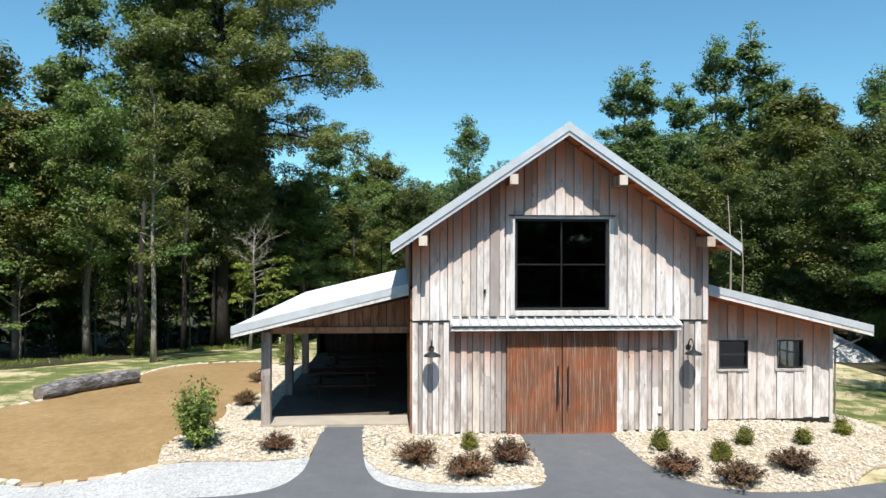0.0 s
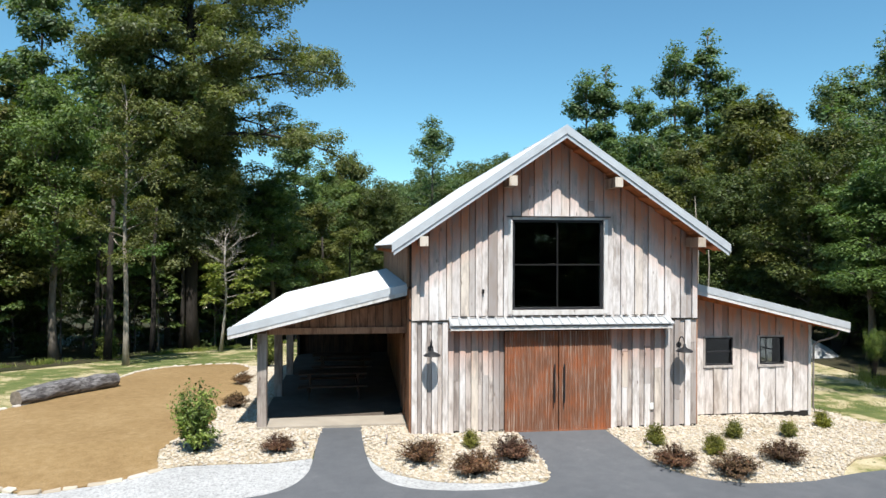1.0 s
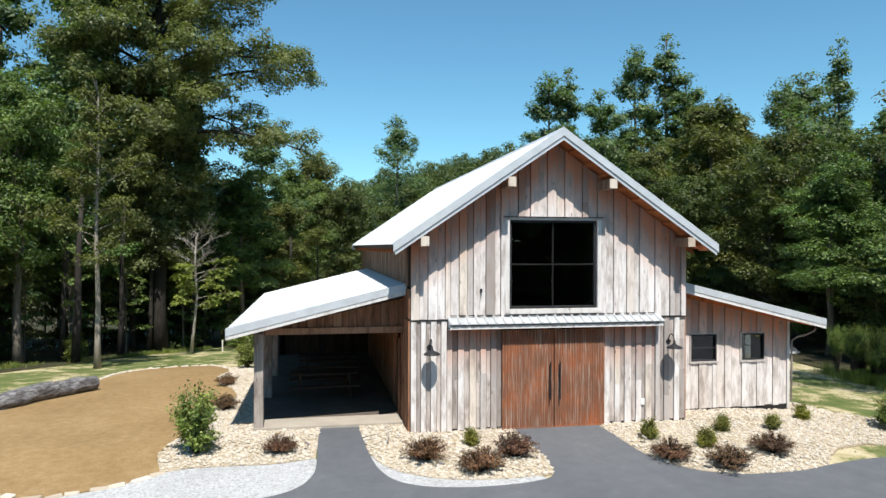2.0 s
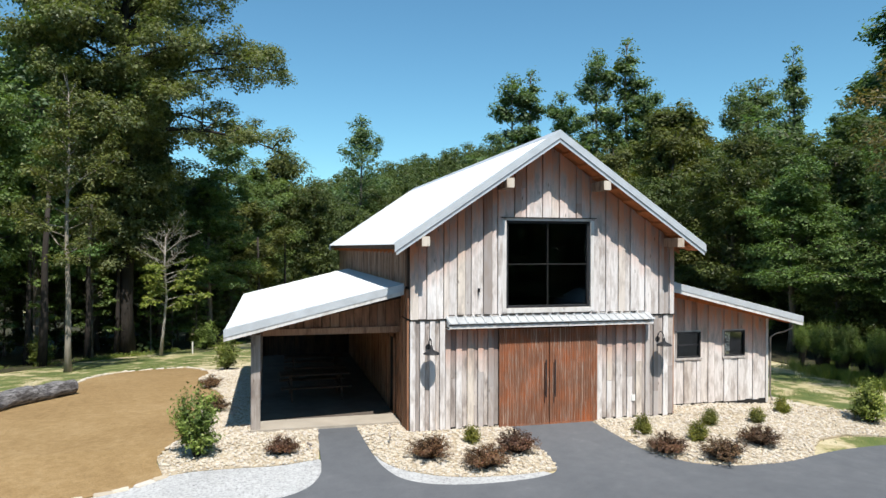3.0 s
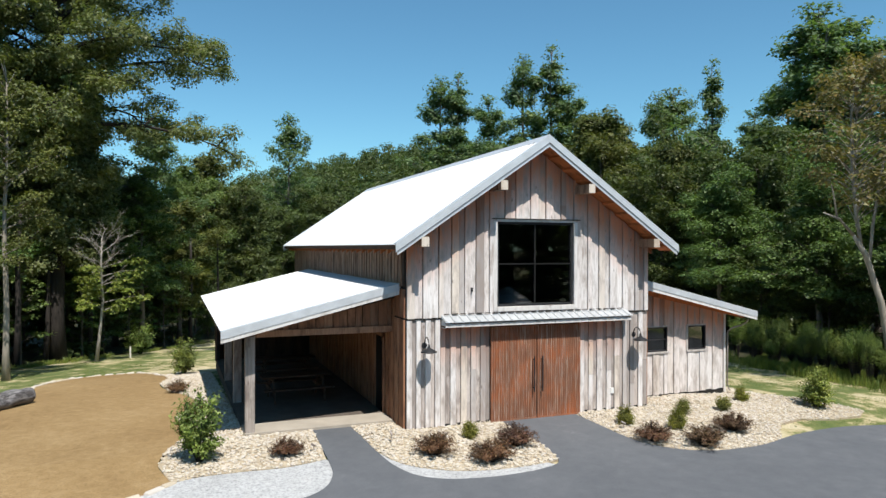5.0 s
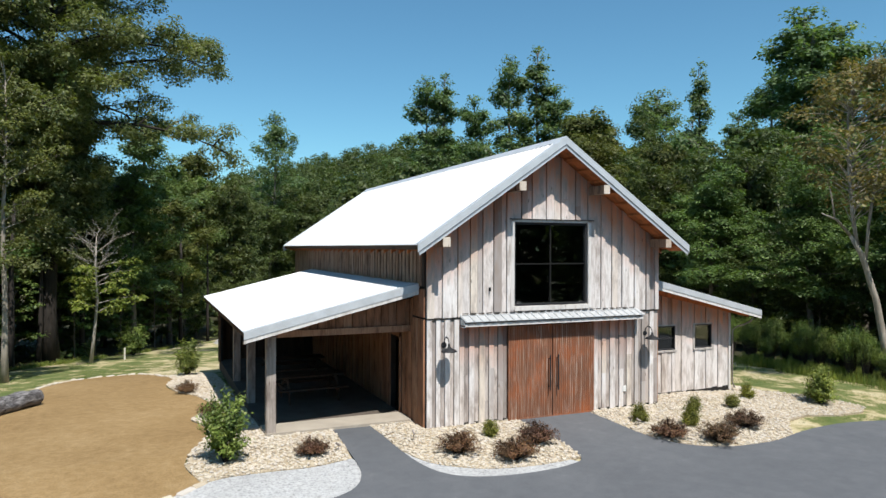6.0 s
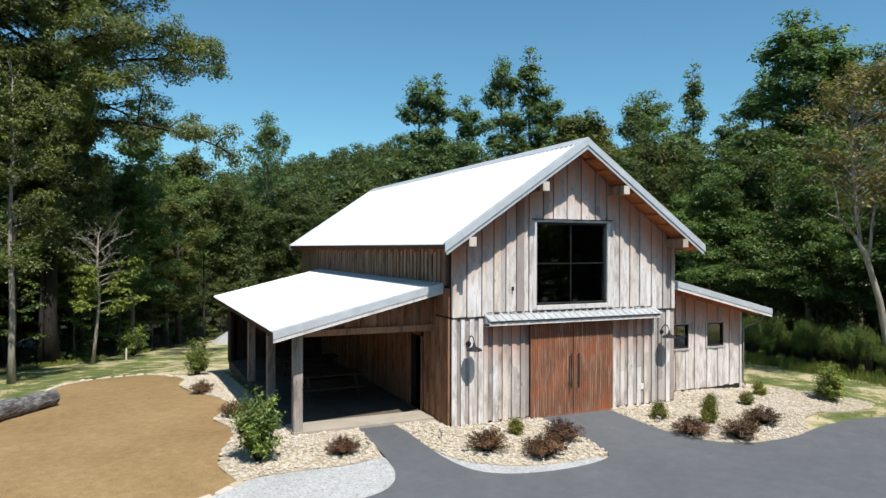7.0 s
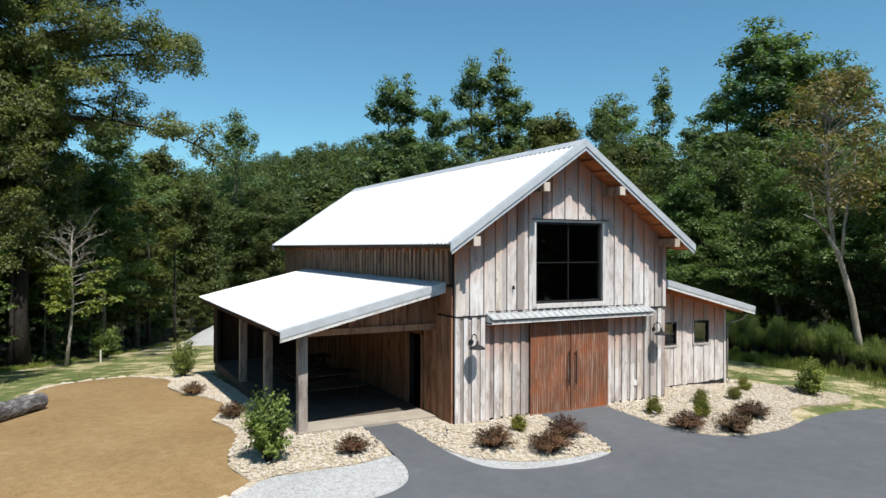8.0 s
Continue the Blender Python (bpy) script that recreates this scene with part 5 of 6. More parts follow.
# the big oak and the slender tree before it
def big_oak():
    """A heavy trunk, short sprays low down, and long limbs above that end in broad lobes with gaps between them."""
    rr, rs = random.Random(71), np.random.RandomState(72)
    base_z = gz(-15.0, 26.3)
    t = thing("tree", "very tall dark oak with a broad uneven crown", "tree", m=pose(-15.0, 26.3, base_z - 0.15))
    axis = [Vector((0.5 * noise.noise((k * 0.5, 2, 0)), 0.5 * noise.noise((k * 0.5, 7, 0)), 2.9 * k)) for k in range(10)]
    bits = [tube_data(axis, [0.56, 0.42, 0.40, 0.37, 0.34, 0.30, 0.25, 0.18, 0.11, 0.04], 10)]
    spots = []

    def grow(z, turn, length, rise, r0, inner, many, puff):
        k = min(8, int(z / 2.9))
        start = axis[k].lerp(axis[k + 1], z / 2.9 - k)
        d = Vector((math.cos(turn), math.sin(turn), rise)).normalized()
        pts, p = [start], start.copy()
        for q in range(6):
            d = (d + Vector((rr.uniform(-0.24, 0.24), rr.uniform(-0.24, 0.24), rr.uniform(-0.2, 0.1) - 0.03 * q))).normalized()
            p = p + d * length / 6
            pts.append(p.copy())
        bits.append(tube_data(pts, [r0, r0 * 0.85, r0 * 0.7, r0 * 0.55, r0 * 0.4, r0 * 0.25, r0 * 0.1], 6, False))
        spots.append((p.x, p.y, p.z, rr.uniform(*puff)))
        for q in range(many):
            w = inner + (0.99 - inner) * (q + rr.random()) / many
            k = min(5, int(w * 6))
            o = pts[k].lerp(pts[k + 1], w * 6 - k)
            side = d.cross(Vector((0, 0, 1))).normalized() * (1 if q % 2 else -1)
            out = (side * rr.uniform(0.4, 1.0) + d * rr.uniform(0.2, 0.8) + Vector((0, 0, rr.uniform(-0.25, 0.6)))).normalized()
            ln = (0.5 + length * rr.uniform(0.16, 0.30)) * (1.25 - 0.55 * w)
            e = o + out * ln
            bits.append(tube_data([o, o.lerp(e, 0.5) + Vector((0, 0, 0.05 * ln)), e], [r0 * 0.3, r0 * 0.2, r0 * 0.06], 4, False))
            for a in (0.5, 0.78, 1.0):
                c = o.lerp(e, a)
                spots.append((c.x + rr.uniform(-0.3, 0.3), c.y + rr.uniform(-0.3, 0.3), c.z + rr.uniform(-0.1, 0.3), rr.uniform(*puff)))

    turn = 0.0
    for q in range(70):
        z = 5.6 + 11.5 * q / 70
        turn += 2.4 + rr.uniform(-0.4, 0.4)
        grow(z, turn, rr.uniform(1.6, 4.6) * (0.92 - 0.25 * math.cos(turn)) * (1 - 0.4 * max(0.0, -math.sin(turn))), rr.uniform(0.0, 0.5), 0.05, 0.25, 6, (0.36, 0.64))
    for q in range(38):
        z = 13.0 + 12.0 * q / 38
        turn += 2.4 + rr.uniform(-0.3, 0.3)
        u = (z - 13.0) / 12.0
        length = (8.6 - 4.8 * max(0.0, u - 0.3)) * rr.uniform(0.78, 1.12) * (1 + 0.10 * math.cos(turn + 0.3)) * (1 - 0.35 * max(0.0, -math.sin(turn)))
        grow(z, turn, length, 0.28 + 0.75 * u, 0.15 - 0.07 * u, 0.26, 13, (0.42, 0.74))
    for q in range(14):
        grow(18.0 + 0.5 * q, 1.9 * q, rr.uniform(1.5, 3.2), 0.9, 0.05, 0.3, 4, (0.40, 0.66))
    v, f = join(*bits)
    part("trunk", mesh_of("trunk", v, f, M_bark_dark, True), t, "dark thick trunk")
    cs, ns = clump_leaves(spots, 290, 0.1, rs, 0.62, 0.16)
    part("crown", quads_mesh("crown", leaf_tris(cs, ns, 0.088, rs), M_leaf_oak), t)


big_oak()
slender = tree_thing(tree_meshes(83, 11.8, 4.8, 2.3, 0.115, 420, 0.060, 34, "column", bark_mat=M_bark_pale, leaf_mat=M_leaf_olive, puff=(0.26, 0.5), flat=0.5), "slender tree with a pale grey trunk on the lawn's edge", bark_label="pale grey trunk", m=stand(-15.25, 15.4, 1.12, 0))
yellowing = tree_thing(tree_meshes(37, 13.0, 3.0, 2.6, 0.13, 230, 0.085, 26, "column", fill=0.7, puff=(0.32, 0.55), twigs=3, leaf_mat=M_leaf_yellow), "thin tree with yellowing leaves and bare twigs", group=GROUP, m=stand(-5.4, 64.3, 1.5, 0))

# the leaning tree with turning leaves
rs = np.random.RandomState(5)
lean_tree = thing("tree", "leaning pale-trunked tree with yellowing and rusty leaves", "tree", m=stand(15.94, 1.17, 1.04, 0))
stem = [(0, 0, 0), (-0.25, 0.1, 1.6), (-0.55, 0.2, 3.2), (-1.15, 0.35, 4.9), (-1.7, 0.4, 5.6)]
up1 = [(-1.35, 0.37, 5.2), (-1.45, 0.5, 6.4), (-1.5, 0.6, 8.0), (-1.7, 0.5, 9.8), (-1.5, 0.5, 11.2)]
up2 = [(-1.0, 0.3, 4.7), (-0.85, 0.3, 6.0), (-0.75, 0.1, 7.6), (-0.3, 0.1, 9.4)]
side1 = [(-1.7, 0.4, 5.6), (-2.4, 0.4, 6.15), (-3.3, 0.3, 6.35)]
bits = [tube_data(stem, [0.16, 0.13, 0.115, 0.10, 0.06], 9), tube_data(up1, [0.07, 0.065, 0.055, 0.04, 0.02], 7), tube_data(up2, [0.06, 0.055, 0.045, 0.025], 7), tube_data(side1, [0.06, 0.045, 0.02], 6),
        tube_data([(-2.5, 0.4, 6.15), (-2.55, 0.5, 7.0), (-2.75, 0.5, 7.6)], [0.035, 0.025, 0.01], 5)]
spots = []
rr = random.Random(8)
for q in range(95):
    u = rr.random()
    base = Vector((-1.3, 0.4, 6.6 + 5.2 * u))
    wide = 2.5 * math.sin(math.pi * (0.2 + 0.68 * u))
    a = rr.uniform(0, 2 * math.pi)
    e = base + Vector((math.cos(a) * wide * rr.uniform(0.3, 1), math.sin(a) * wide * rr.uniform(0.3, 1), rr.uniform(-0.3, 0.3)))
    src = Vector((-1.45, 0.5, max(5.6, e.z - rr.uniform(0.4, 1.0))))
    bits.append(tube_data([src, src.lerp(e, 0.5) + Vector((0, 0, 0.15)), e], [0.022, 0.014, 0.005], 4, False))
    spots.append((e.x, e.y, e.z, rr.uniform(0.4, 0.8)))
v, f = join(*bits)
part("trunk", mesh_of("trunk", v, f, M_bark_pale, True), lean_tree, "pale bare trunk forking upwards")
cs, ns = clump_leaves(spots, 190, 0.12, rs)
part("crown", quads_mesh("crown", leaf_tris(cs, ns, 0.078, rs), M_leaf_rust), lean_tree)


# half-dead little tree: bare bleached twigs above, fresh leaves below
def half_dead_tree():
    t = thing("tree", "half-dead small tree, bare bleached twigs above fresh green leaves", "tree", m=stand(-12.65, 24.2, 1.05, 10))
    rr = random.Random(3)
    bits = [tube_data([(-0.2, 0, 0), (-0.05, 0, 1.5), (0.1, 0.05, 3.2), (0.0, 0, 5.0), (0.05, 0, 6.4)], [0.10, 0.075, 0.06, 0.05, 0.02], 8)]
    spots = []

    def twig(p, d, ln, r, depth):
        e = p + d * ln
        m1 = p.lerp(e, 0.5) + Vector((rr.uniform(-0.1, 0.1), rr.uniform(-0.1, 0.1), 0.06)) * ln
        bits.append(tube_data([p, m1, e], [r, r * 0.7, r * 0.4], 3, False))
        if depth:
            for q in range(4):
                dd = (d + Vector((rr.uniform(-0.8, 0.8), rr.uniform(-0.8, 0.8), rr.uniform(-0.35, 0.6)))).normalized()
                twig(p.lerp(e, 0.35 + 0.2 * q), dd, ln * rr.uniform(0.4, 0.65), r * 0.55, depth - 1)

    for q in range(12):
        z = 4.0 + q * 0.2
        a = q * 2.4
        twig(Vector((0.03, 0, z)), Vector((math.cos(a), math.sin(a), 0.75)).normalized(), rr.uniform(0.7, 1.5), 0.022, 3)
    for q in range(16):
        z = 2.6 + q * 0.15
        a = q * 2.1
        ln = rr.uniform(0.9, 2.3)
        e = Vector((math.cos(a) * ln, math.sin(a) * ln, z + 0.3))
        bits.append(tube_data([(0.05, 0, z), (e.x * 0.5, e.y * 0.5, z + 0.25), tuple(e)], [0.03, 0.02, 0.008], 4, False))
        for s in (0.45, 0.7, 0.9, 1.05):
            spots.append((e.x * s, e.y * s, z + 0.25 + rr.uniform(-0.15, 0.15), rr.uniform(0.28, 0.46)))
    v, f = join(*bits)
    part("trunk", mesh_of("trunk", v, f, M_dead, True), t, "bleached trunk and bare twigs")
    rs = np.random.RandomState(9)
    cs, ns = clump_leaves(spots, 420, 0.1, rs, 0.3)
    part("crown", quads_mesh("crown", leaf_tris(cs, ns, 0.075, rs), M_leaf_fresh), t)


half_dead_tree()

# the wood: (kind, x, y, height factor, width factor)
WOOD = [
    # behind and beside the oak, to the far left
    (edge_c, -23.93, 16.8, 0.99, 1.07), (edge_b, -24.88, 19.0, 1.35, 1.30), (edge_c, -27.05, 14.12, 1.03, 1.19), (tall, -24.11, 27.61, 1.30, 1.34), (tall, -19.28, 25.14, 1.32, 1.30), (deep_a, -29.58, 14.91, 1.34, 1.34),
    (deep_a, -29.22, 8.08, 1.09, 1.19), (deep_a, -34.1, 12.35, 1.31, 1.31), (deep_t, -34.99, 21.89, 1.11, 1.37), (deep_t, -27.77, 33.08, 1.09, 1.37), (deep_t, -21.9, 34.82, 1.23, 1.41),
    (edge_c, -18.9, 23.6, 1.05, 1.05), (edge_b, -17.93, 32.13, 1.28, 1.16), (edge_c, -11.04, 33.27, 0.97, 1.06), (deep_t, -15.59, 35.93, 1.09, 1.31), (deep_a, -14.49, 32.33, 0.88, 1.05), (deep_t, -25.37, 41.41, 1.21, 1.45), (deep_a, -37.22, 5.66, 1.25, 1.25),
    # the middle distance behind the shelter
    (edge_b, -8.58, 41.1, 0.96, 1.17), (edge_a, -2.52, 52.65, 1.30, 1.24), (edge_a, -13.18, 40.72, 1.22, 1.22), 
    (edge_a, 2.96, 66.58, 1.26, 1.39), (edge_b, 6.5, 75.51, 1.25, 1.45), (edge_a, 8.82, 69.54, 1.22, 1.42), (deep_a, 0.18, 80.98, 1.35, 1.62), (deep_a, 14.31, 72.56, 1.31, 1.45), (deep_a, 19.65, 77.88, 1.49, 1.64), 
    (deep_a, -14.19, 61.31, 1.47, 1.47), (deep_a, -20.99, 46.54, 1.49, 1.49), (edge_a, 9.38, 57.8, 0.95, 1.22), (edge_a, 15.1, 57.68, 1.01, 1.23),
    # the tall ones behind the ridge
    (deep_a, 20.46, 62.37, 1.55, 1.55), (deep_a, 25.96, 59.31, 1.47, 1.54), (deep_a, 32.26, 66.29, 1.67, 1.60),
    # the right-hand wood
    (edge_b, 23.69, 40.36, 1.35, 1.42), (edge_a, 32.85, 40.62, 1.51, 1.57), (edge_a, 21.16, 29.23, 1.05, 1.22), (edge_a, 23.07, 22.93, 1.09, 1.24), (edge_b, 27.91, 27.63, 1.28, 1.35), (edge_b, 27.83, 37.1, 1.46, 1.53), 
    (edge_c, 21.27, 15.56, 0.82, 1.08), (edge_a, 25.77, 17.03, 1.16, 1.27), (deep_a, 31.67, 21.55, 1.38, 1.44), (edge_c, 21.78, 9.33, 0.79, 1.10), (edge_c, 30.83, 12.68, 1.07, 1.33), 
    (edge_c, 26.73, 7.21, 0.94, 1.23), (edge_c, 22.33, 2.61, 0.92, 1.14), (deep_t, 38.21, 7.58, 1.19, 1.43), (edge_c, 29.79, 1.41, 1.01, 1.29), (edge_c, 24.14, -3.92, 0.89, 1.15), (deep_a, 42.07, 4.39, 1.48, 1.59), (deep_a, 51.57, 5.86, 1.51, 1.75), (deep_a, 58.09, 18.17, 1.62, 1.87), (deep_a, 46.46, -7.15, 1.41, 1.62), (deep_a, 55.65, 34.78, 1.73, 2.00), (deep_a, 42.46, -3.82, 1.42, 1.53), (deep_a, 42.66, 12.0, 1.53, 1.65), (edge_c, 34.48, 7.78, 1.11, 1.28), (tall, 41.43, 18.01, 1.21, 1.45), (deep_a, 40.89, 39.96, 1.66, 1.59), (tall, 50.47, 40.99, 1.22, 1.49),
    (edge_c, 34.01, -3.87, 1.02, 1.29), (deep_a, 22.29, 48.67, 1.26, 1.46), (deep_a, 28.34, 49.48, 1.42, 1.48), (tall, 49.01, 26.42, 1.34, 1.53), (deep_a, 52.5, 55.69, 1.87, 1.87), (deep_a, 42.4, 58.04, 1.79, 1.72),
    (edge_a, 26.25, 23.76, 0.96, 1.08),
    # unseen trees added along the drive to cast shade on the wood's edge
    (deep_t, 21.5, -5.6, 1.05, 1.2), (deep_t, 25.5, -4.6, 1.05, 1.3), (deep_t, 23.0, -9.5, 1.0, 1.3), (deep_t, 28.0, -8.0, 1.05, 1.3), (deep_t, 30.0, -2.5, 1.1, 1.3),
]
rr = random.Random(17)
for kind, x, y, h, w in WOOD:
    plant(kind, x, y, h, rr.uniform(0, 6.28), w * rr.uniform(0.94, 1.06))
# the ones that stand out against the sky: (kind, x, y, height of the top, width factor)
SKYLINE = [(tall, 25.9, 73.1, 28.6, 1.75), (spire, 28.6, 73.2, 29.6, 1.7), (tall, 33.7, 74.0, 27.0, 1.6), (tall, 34.5, 64.8, 30.4, 1.5), (spire, 38.2, 63.7, 32.0, 1.9), (tall, 40.6, 63.2, 27.0, 1.6), (tall, 47.9, 34.2, 23.0, 1.6), (tall, 52.5, 56.6, 26.0, 1.7),
           (edge_b, 31.0, 42.6, 18.8, 2.0), (edge_b, 35.5, 47.0, 19.2, 1.9), (tall, 36.5, 21.5, 23.4, 1.7), (tall, 38.6, 20.0, 22.0, 1.5), (spire, 34.6, 19.4, 20.6, 1.5), (tall, -10.4, 44.3, 15.6, 1.2), (edge_a, 45.0, 45.0, 19.0, 1.6), (edge_a, 42.0, 28.0, 15.5, 1.5), (spire, 39.5, 36.5, 17.8, 1.5),
           (edge_b, -5.9, 54.0, 14.2, 1.3), (edge_c, -8.4, 50.5, 13.5, 1.3)]
for k, (kind, x, y, top, w) in enumerate(SKYLINE):
    tallest = max(p[2] for p in kind.children[1].bound_box)
    plant(kind, x, y, (top - gz(x, y)) / tallest, 2.1 * k + 0.6, w * (1.2 if kind in (tall, spire) else 1.05))
LOW = [(-33.0, 24.0), (-37.0, 18.0), (-40.0, 12.0), (-36.0, 30.0), (-30.5, 36.0), (-27.0, 17.6), (-23.4, 22.6), (-29.5, 11.2), (-19.6, 29.6), (-35.5, 8.5), (-42.0, 20.0), (-26.0, 31.0), (22.4, 5.5), (22.8, 9.5), (21.8, 13.0), (23.5, 11.0), (23.8, 4.0), (25.5, 7.5), (-25.77, 23.27), (-30.93, 19.15), (-24.33, 25.51), (-20.09, 33.6), (-21.97, 28.43), (-16.37, 37.39), (-11.47, 40.23), (-18.64, 38.01), (-28.41, 27.8), (-7.38, 44.44), (-3.6, 49.18), (0.54, 59.44), (6.71, 62.21), (-9.09, 42.66), (-6.15, 48.77), (5.08, 69.97), (12.2, 64.02), (-33.62, 12.38), (-13.88, 40.35),
       (21.76, 26.21), (21.31, 34.52), (26.91, 32.94), (18.17, 54.39), (-31.31, 13.06), (-30.39, 22.95), (31.95, 26.55), (34.92, 4.08), (36.76, 11.48), (33.77, -2.2), (38.84, 6.77), (37.44, 0.71), (40.95, 15.93), (35.73, 16.2), (29.37, -6.6), (33.07, -8.2), (37.93, -4.96)]
for x, y in LOW:
    plant(under, x, y, rr.uniform(0.75, 1.15), rr.uniform(0, 6.28), rr.uniform(0.85, 1.15))

for x, y in ((-21.59, 16.19), (-20.3, 21.05), (-16.35, 24.31), (-15.66, 28.15), (-13.02, 30.25), (-11.68, 31.47), (-9.7, 36.36), (-25.11, 15.66), (-17.96, 25.31), (-8.54, 38.9), (-13.96, 27.95), (-22.96, 19.21)):
    plant(sapling, x, y, rr.uniform(0.7, 1.15), rr.uniform(0, 6.28), rr.uniform(0.85, 1.2))

# bare trunks that show in the shade
v, f = tube_data([(0, 0, 0), (0.1, 0, 2.5), (0.05, 0.1, 5.5), (0.2, 0.1, 9.0)], [0.22, 0.17, 0.14, 0.09], 9)
shade_trunk = mesh_of("trunk", v, f, M_bark_dark, True)
TRUNKS = [(-17.24, 18.84, 1.0), (-16.27, 22.72, 0.8), (-13.67, 29.09, 0.8), (-10.84, 34.47, 0.7), (-7.82, 39.59, 0.8), (-5.63, 42.98, 0.6), (-18.28, 20.08, 0.7), (-15.41, 25.42, 0.7)]
for k, (x, y, s) in enumerate(TRUNKS):
    t = thing("bare_tree", "bare grey tree stem standing in the shade of the wood", "tree", "bare stems in the shade", m=Matrix.LocRotScale((x, y, gz(x, y) - 0.1), Euler((0.03 * (k % 3 - 1), 0.03 * (k % 2), k)), (s, s, 0.92)))
    part("trunk", shade_trunk, t)


v, f = tube_data([(0, 0, 0), (0.05, 0, 3.0), (-0.08, 0.05, 6.0), (0.05, 0.1, 9.4)], [0.085, 0.07, 0.05, 0.012], 9)
pale_stem = mesh_of("trunk", v, f, M_bark_pale, True)
for x, y, s in ((14.71, 20.94, 0.92), (15.68, 21.55, 0.78)):
    t = thing("bare_tree", "slim pale grey tree stem before the wood", "tree", "pale stems behind the barn", m=Matrix.LocRotScale((x, y, gz(x, y) - 0.1), Euler((0, 0.02, x)), (s, s, s)))
    part("trunk", pale_stem, t)


# wooded hill far behind
def hill_z(x, y):
    u = smoothstep(85, 255, y + 0.20 * x)
    return -6 + (14 + 30 * smoothstep(-60, 110, x)) * u + 2.5 * noise.noise((x * 0.02, y * 0.02, 3)) * u


xs, ys = np.arange(-320, 321, 16), np.arange(80, 400, 16)
v = [(x, y, hill_z(x, y)) for y in ys for x in xs]
n = len(xs)
f = [(j * n + i, j * n + i + 1, (j + 1) * n + i + 1, (j + 1) * n + i) for j in range(len(ys) - 1) for i in range(n - 1)]
hill = new("backdrop_hill", mesh_of("backdrop_hill", v, f, M_hill, True))
tagged(hill, "distant hillside covered with green woods", "hill", kind="structure")
rs = np.random.RandomState(4)
spots = []
for k in range(1050):
    y = 84 + 190 * rs.rand() ** 1.2
    x = -8 + (y + 17) * rs.uniform(-0.08, 0.50)
    h = rs.uniform(6, 11)
    r = rs.uniform(2.2, 4.2)
    z0 = hill_z(x, y)
    for q in range(3):
        spots.append((x + rs.normal(0, 0.8), y + rs.normal(0, 0.8), z0 + h * (0.45 + 0.26 * q), r * (1.0 - 0.22 * q)))
cs, ns = clump_leaves(spots, 15, 0.5, rs, 0.8)
far_wood = new("far_woods", quads_mesh("far_woods", leaf_tris(cs, ns, 0.40, rs), M_leaf_deep))
tagged(far_wood, "far green tree crowns covering the hillside", "woods", kind="stuff")


# unseen leaf ring behind the camera, added to keep window reflections dark
spots = []
for k in range(420):
    a = rs.uniform(math.radians(188), math.radians(352))
    d = rs.uniform(64, 70) if abs(a - math.radians(298.5)) < 0.10 else rs.uniform(52, 66)
    x, y = d * math.cos(a), d * math.sin(a)
    for q in range(4):
        spots.append((x, y, gz(x, y) + 1.5 + 3.6 * q, 2.6))
cs, ns = clump_leaves(spots, 8.0, 0.6, rs, 0.8)
near_wood = new("woods_across_the_drive", quads_mesh("woods_across_the_drive", leaf_tris(cs, ns, 0.62, rs), M_leaf_deep))
tagged(near_wood, "unseen green woods added across the drive for the window reflection", "woods", kind="stuff")


# ---- shrubs and small plants ----
BRUSH = [(-17.62, 19.84, 1.2), (-10.92, 28.95, 1.5)]


def shrub_meshes(seed, w, h, stems, leaves, leaf, mat, style, slim=0.5):
    rs = np.random.RandomState(seed)
    rr = random.Random(seed)
    bits, c, nrm = [], [], []
    for k in range(stems):
        a, s = rr.uniform(0, 6.28), rr.random() ** 0.6
        if style == "spiky":
            e = Vector((math.cos(a) * s * w * 0.52, math.sin(a) * s * w * 0.52, h * rr.uniform(0.45, 1.0) * (1 - 0.45 * s * s)))
        elif style == "ball":
            z = rr.uniform(0.15, 1.0)
            rad = w * 0.5 * math.sqrt(max(0.05, 1 - (2 * z - 1.0) ** 2)) * rr.uniform(0.75, 1.05)
            e = Vector((math.cos(a) * rad, math.sin(a) * rad, z * h))
        elif style == "plume":
            e = Vector((math.cos(a) * s * w * 0.5, math.sin(a) * s * w * 0.5, h * rr.uniform(0.6, 1.0)))
        else:
            z = rr.uniform(0.12, 1.0)
            rad = w * 0.5 * (0.35 + 0.75 * math.sin(math.pi * (0.12 + 0.72 * z))) * rr.uniform(0.45, 1.1)
            e = Vector((math.cos(a) * rad, math.sin(a) * rad, z * h))
        p0 = Vector((math.cos(a) * 0.05 * w, math.sin(a) * 0.05 * w, 0))
        m1 = p0.lerp(e, 0.55) + Vector((0, 0, 0.1 * h))
        bits.append(tube_data([p0, m1, e], [0.008, 0.006, 0.003], 4, False))
        per = leaves // stems
        for q in range(per):
            t = rr.uniform(0.35, 1.05) if style != "plume" else 0.4 + 0.65 * rr.random() ** 0.6
            p = (p0.lerp(m1, t / 0.55) if t < 0.55 else m1.lerp(e, (t - 0.55) / 0.45))
            j = 0.03 if style == "spiky" else 0.06
            c.append((p.x + rr.gauss(0, j), p.y + rr.gauss(0, j), max(0.02, p.z + rr.gauss(0, j))))
            nrm.append((math.cos(a) * 0.6, math.sin(a) * 0.6, 0.8))
    v, f = join(*bits)
    return mesh_of("stems", v, f, M_bark_dark), quads_mesh("leaves", leaf_quads(np.array(c), np.array(nrm), leaf, rs, slim), mat)


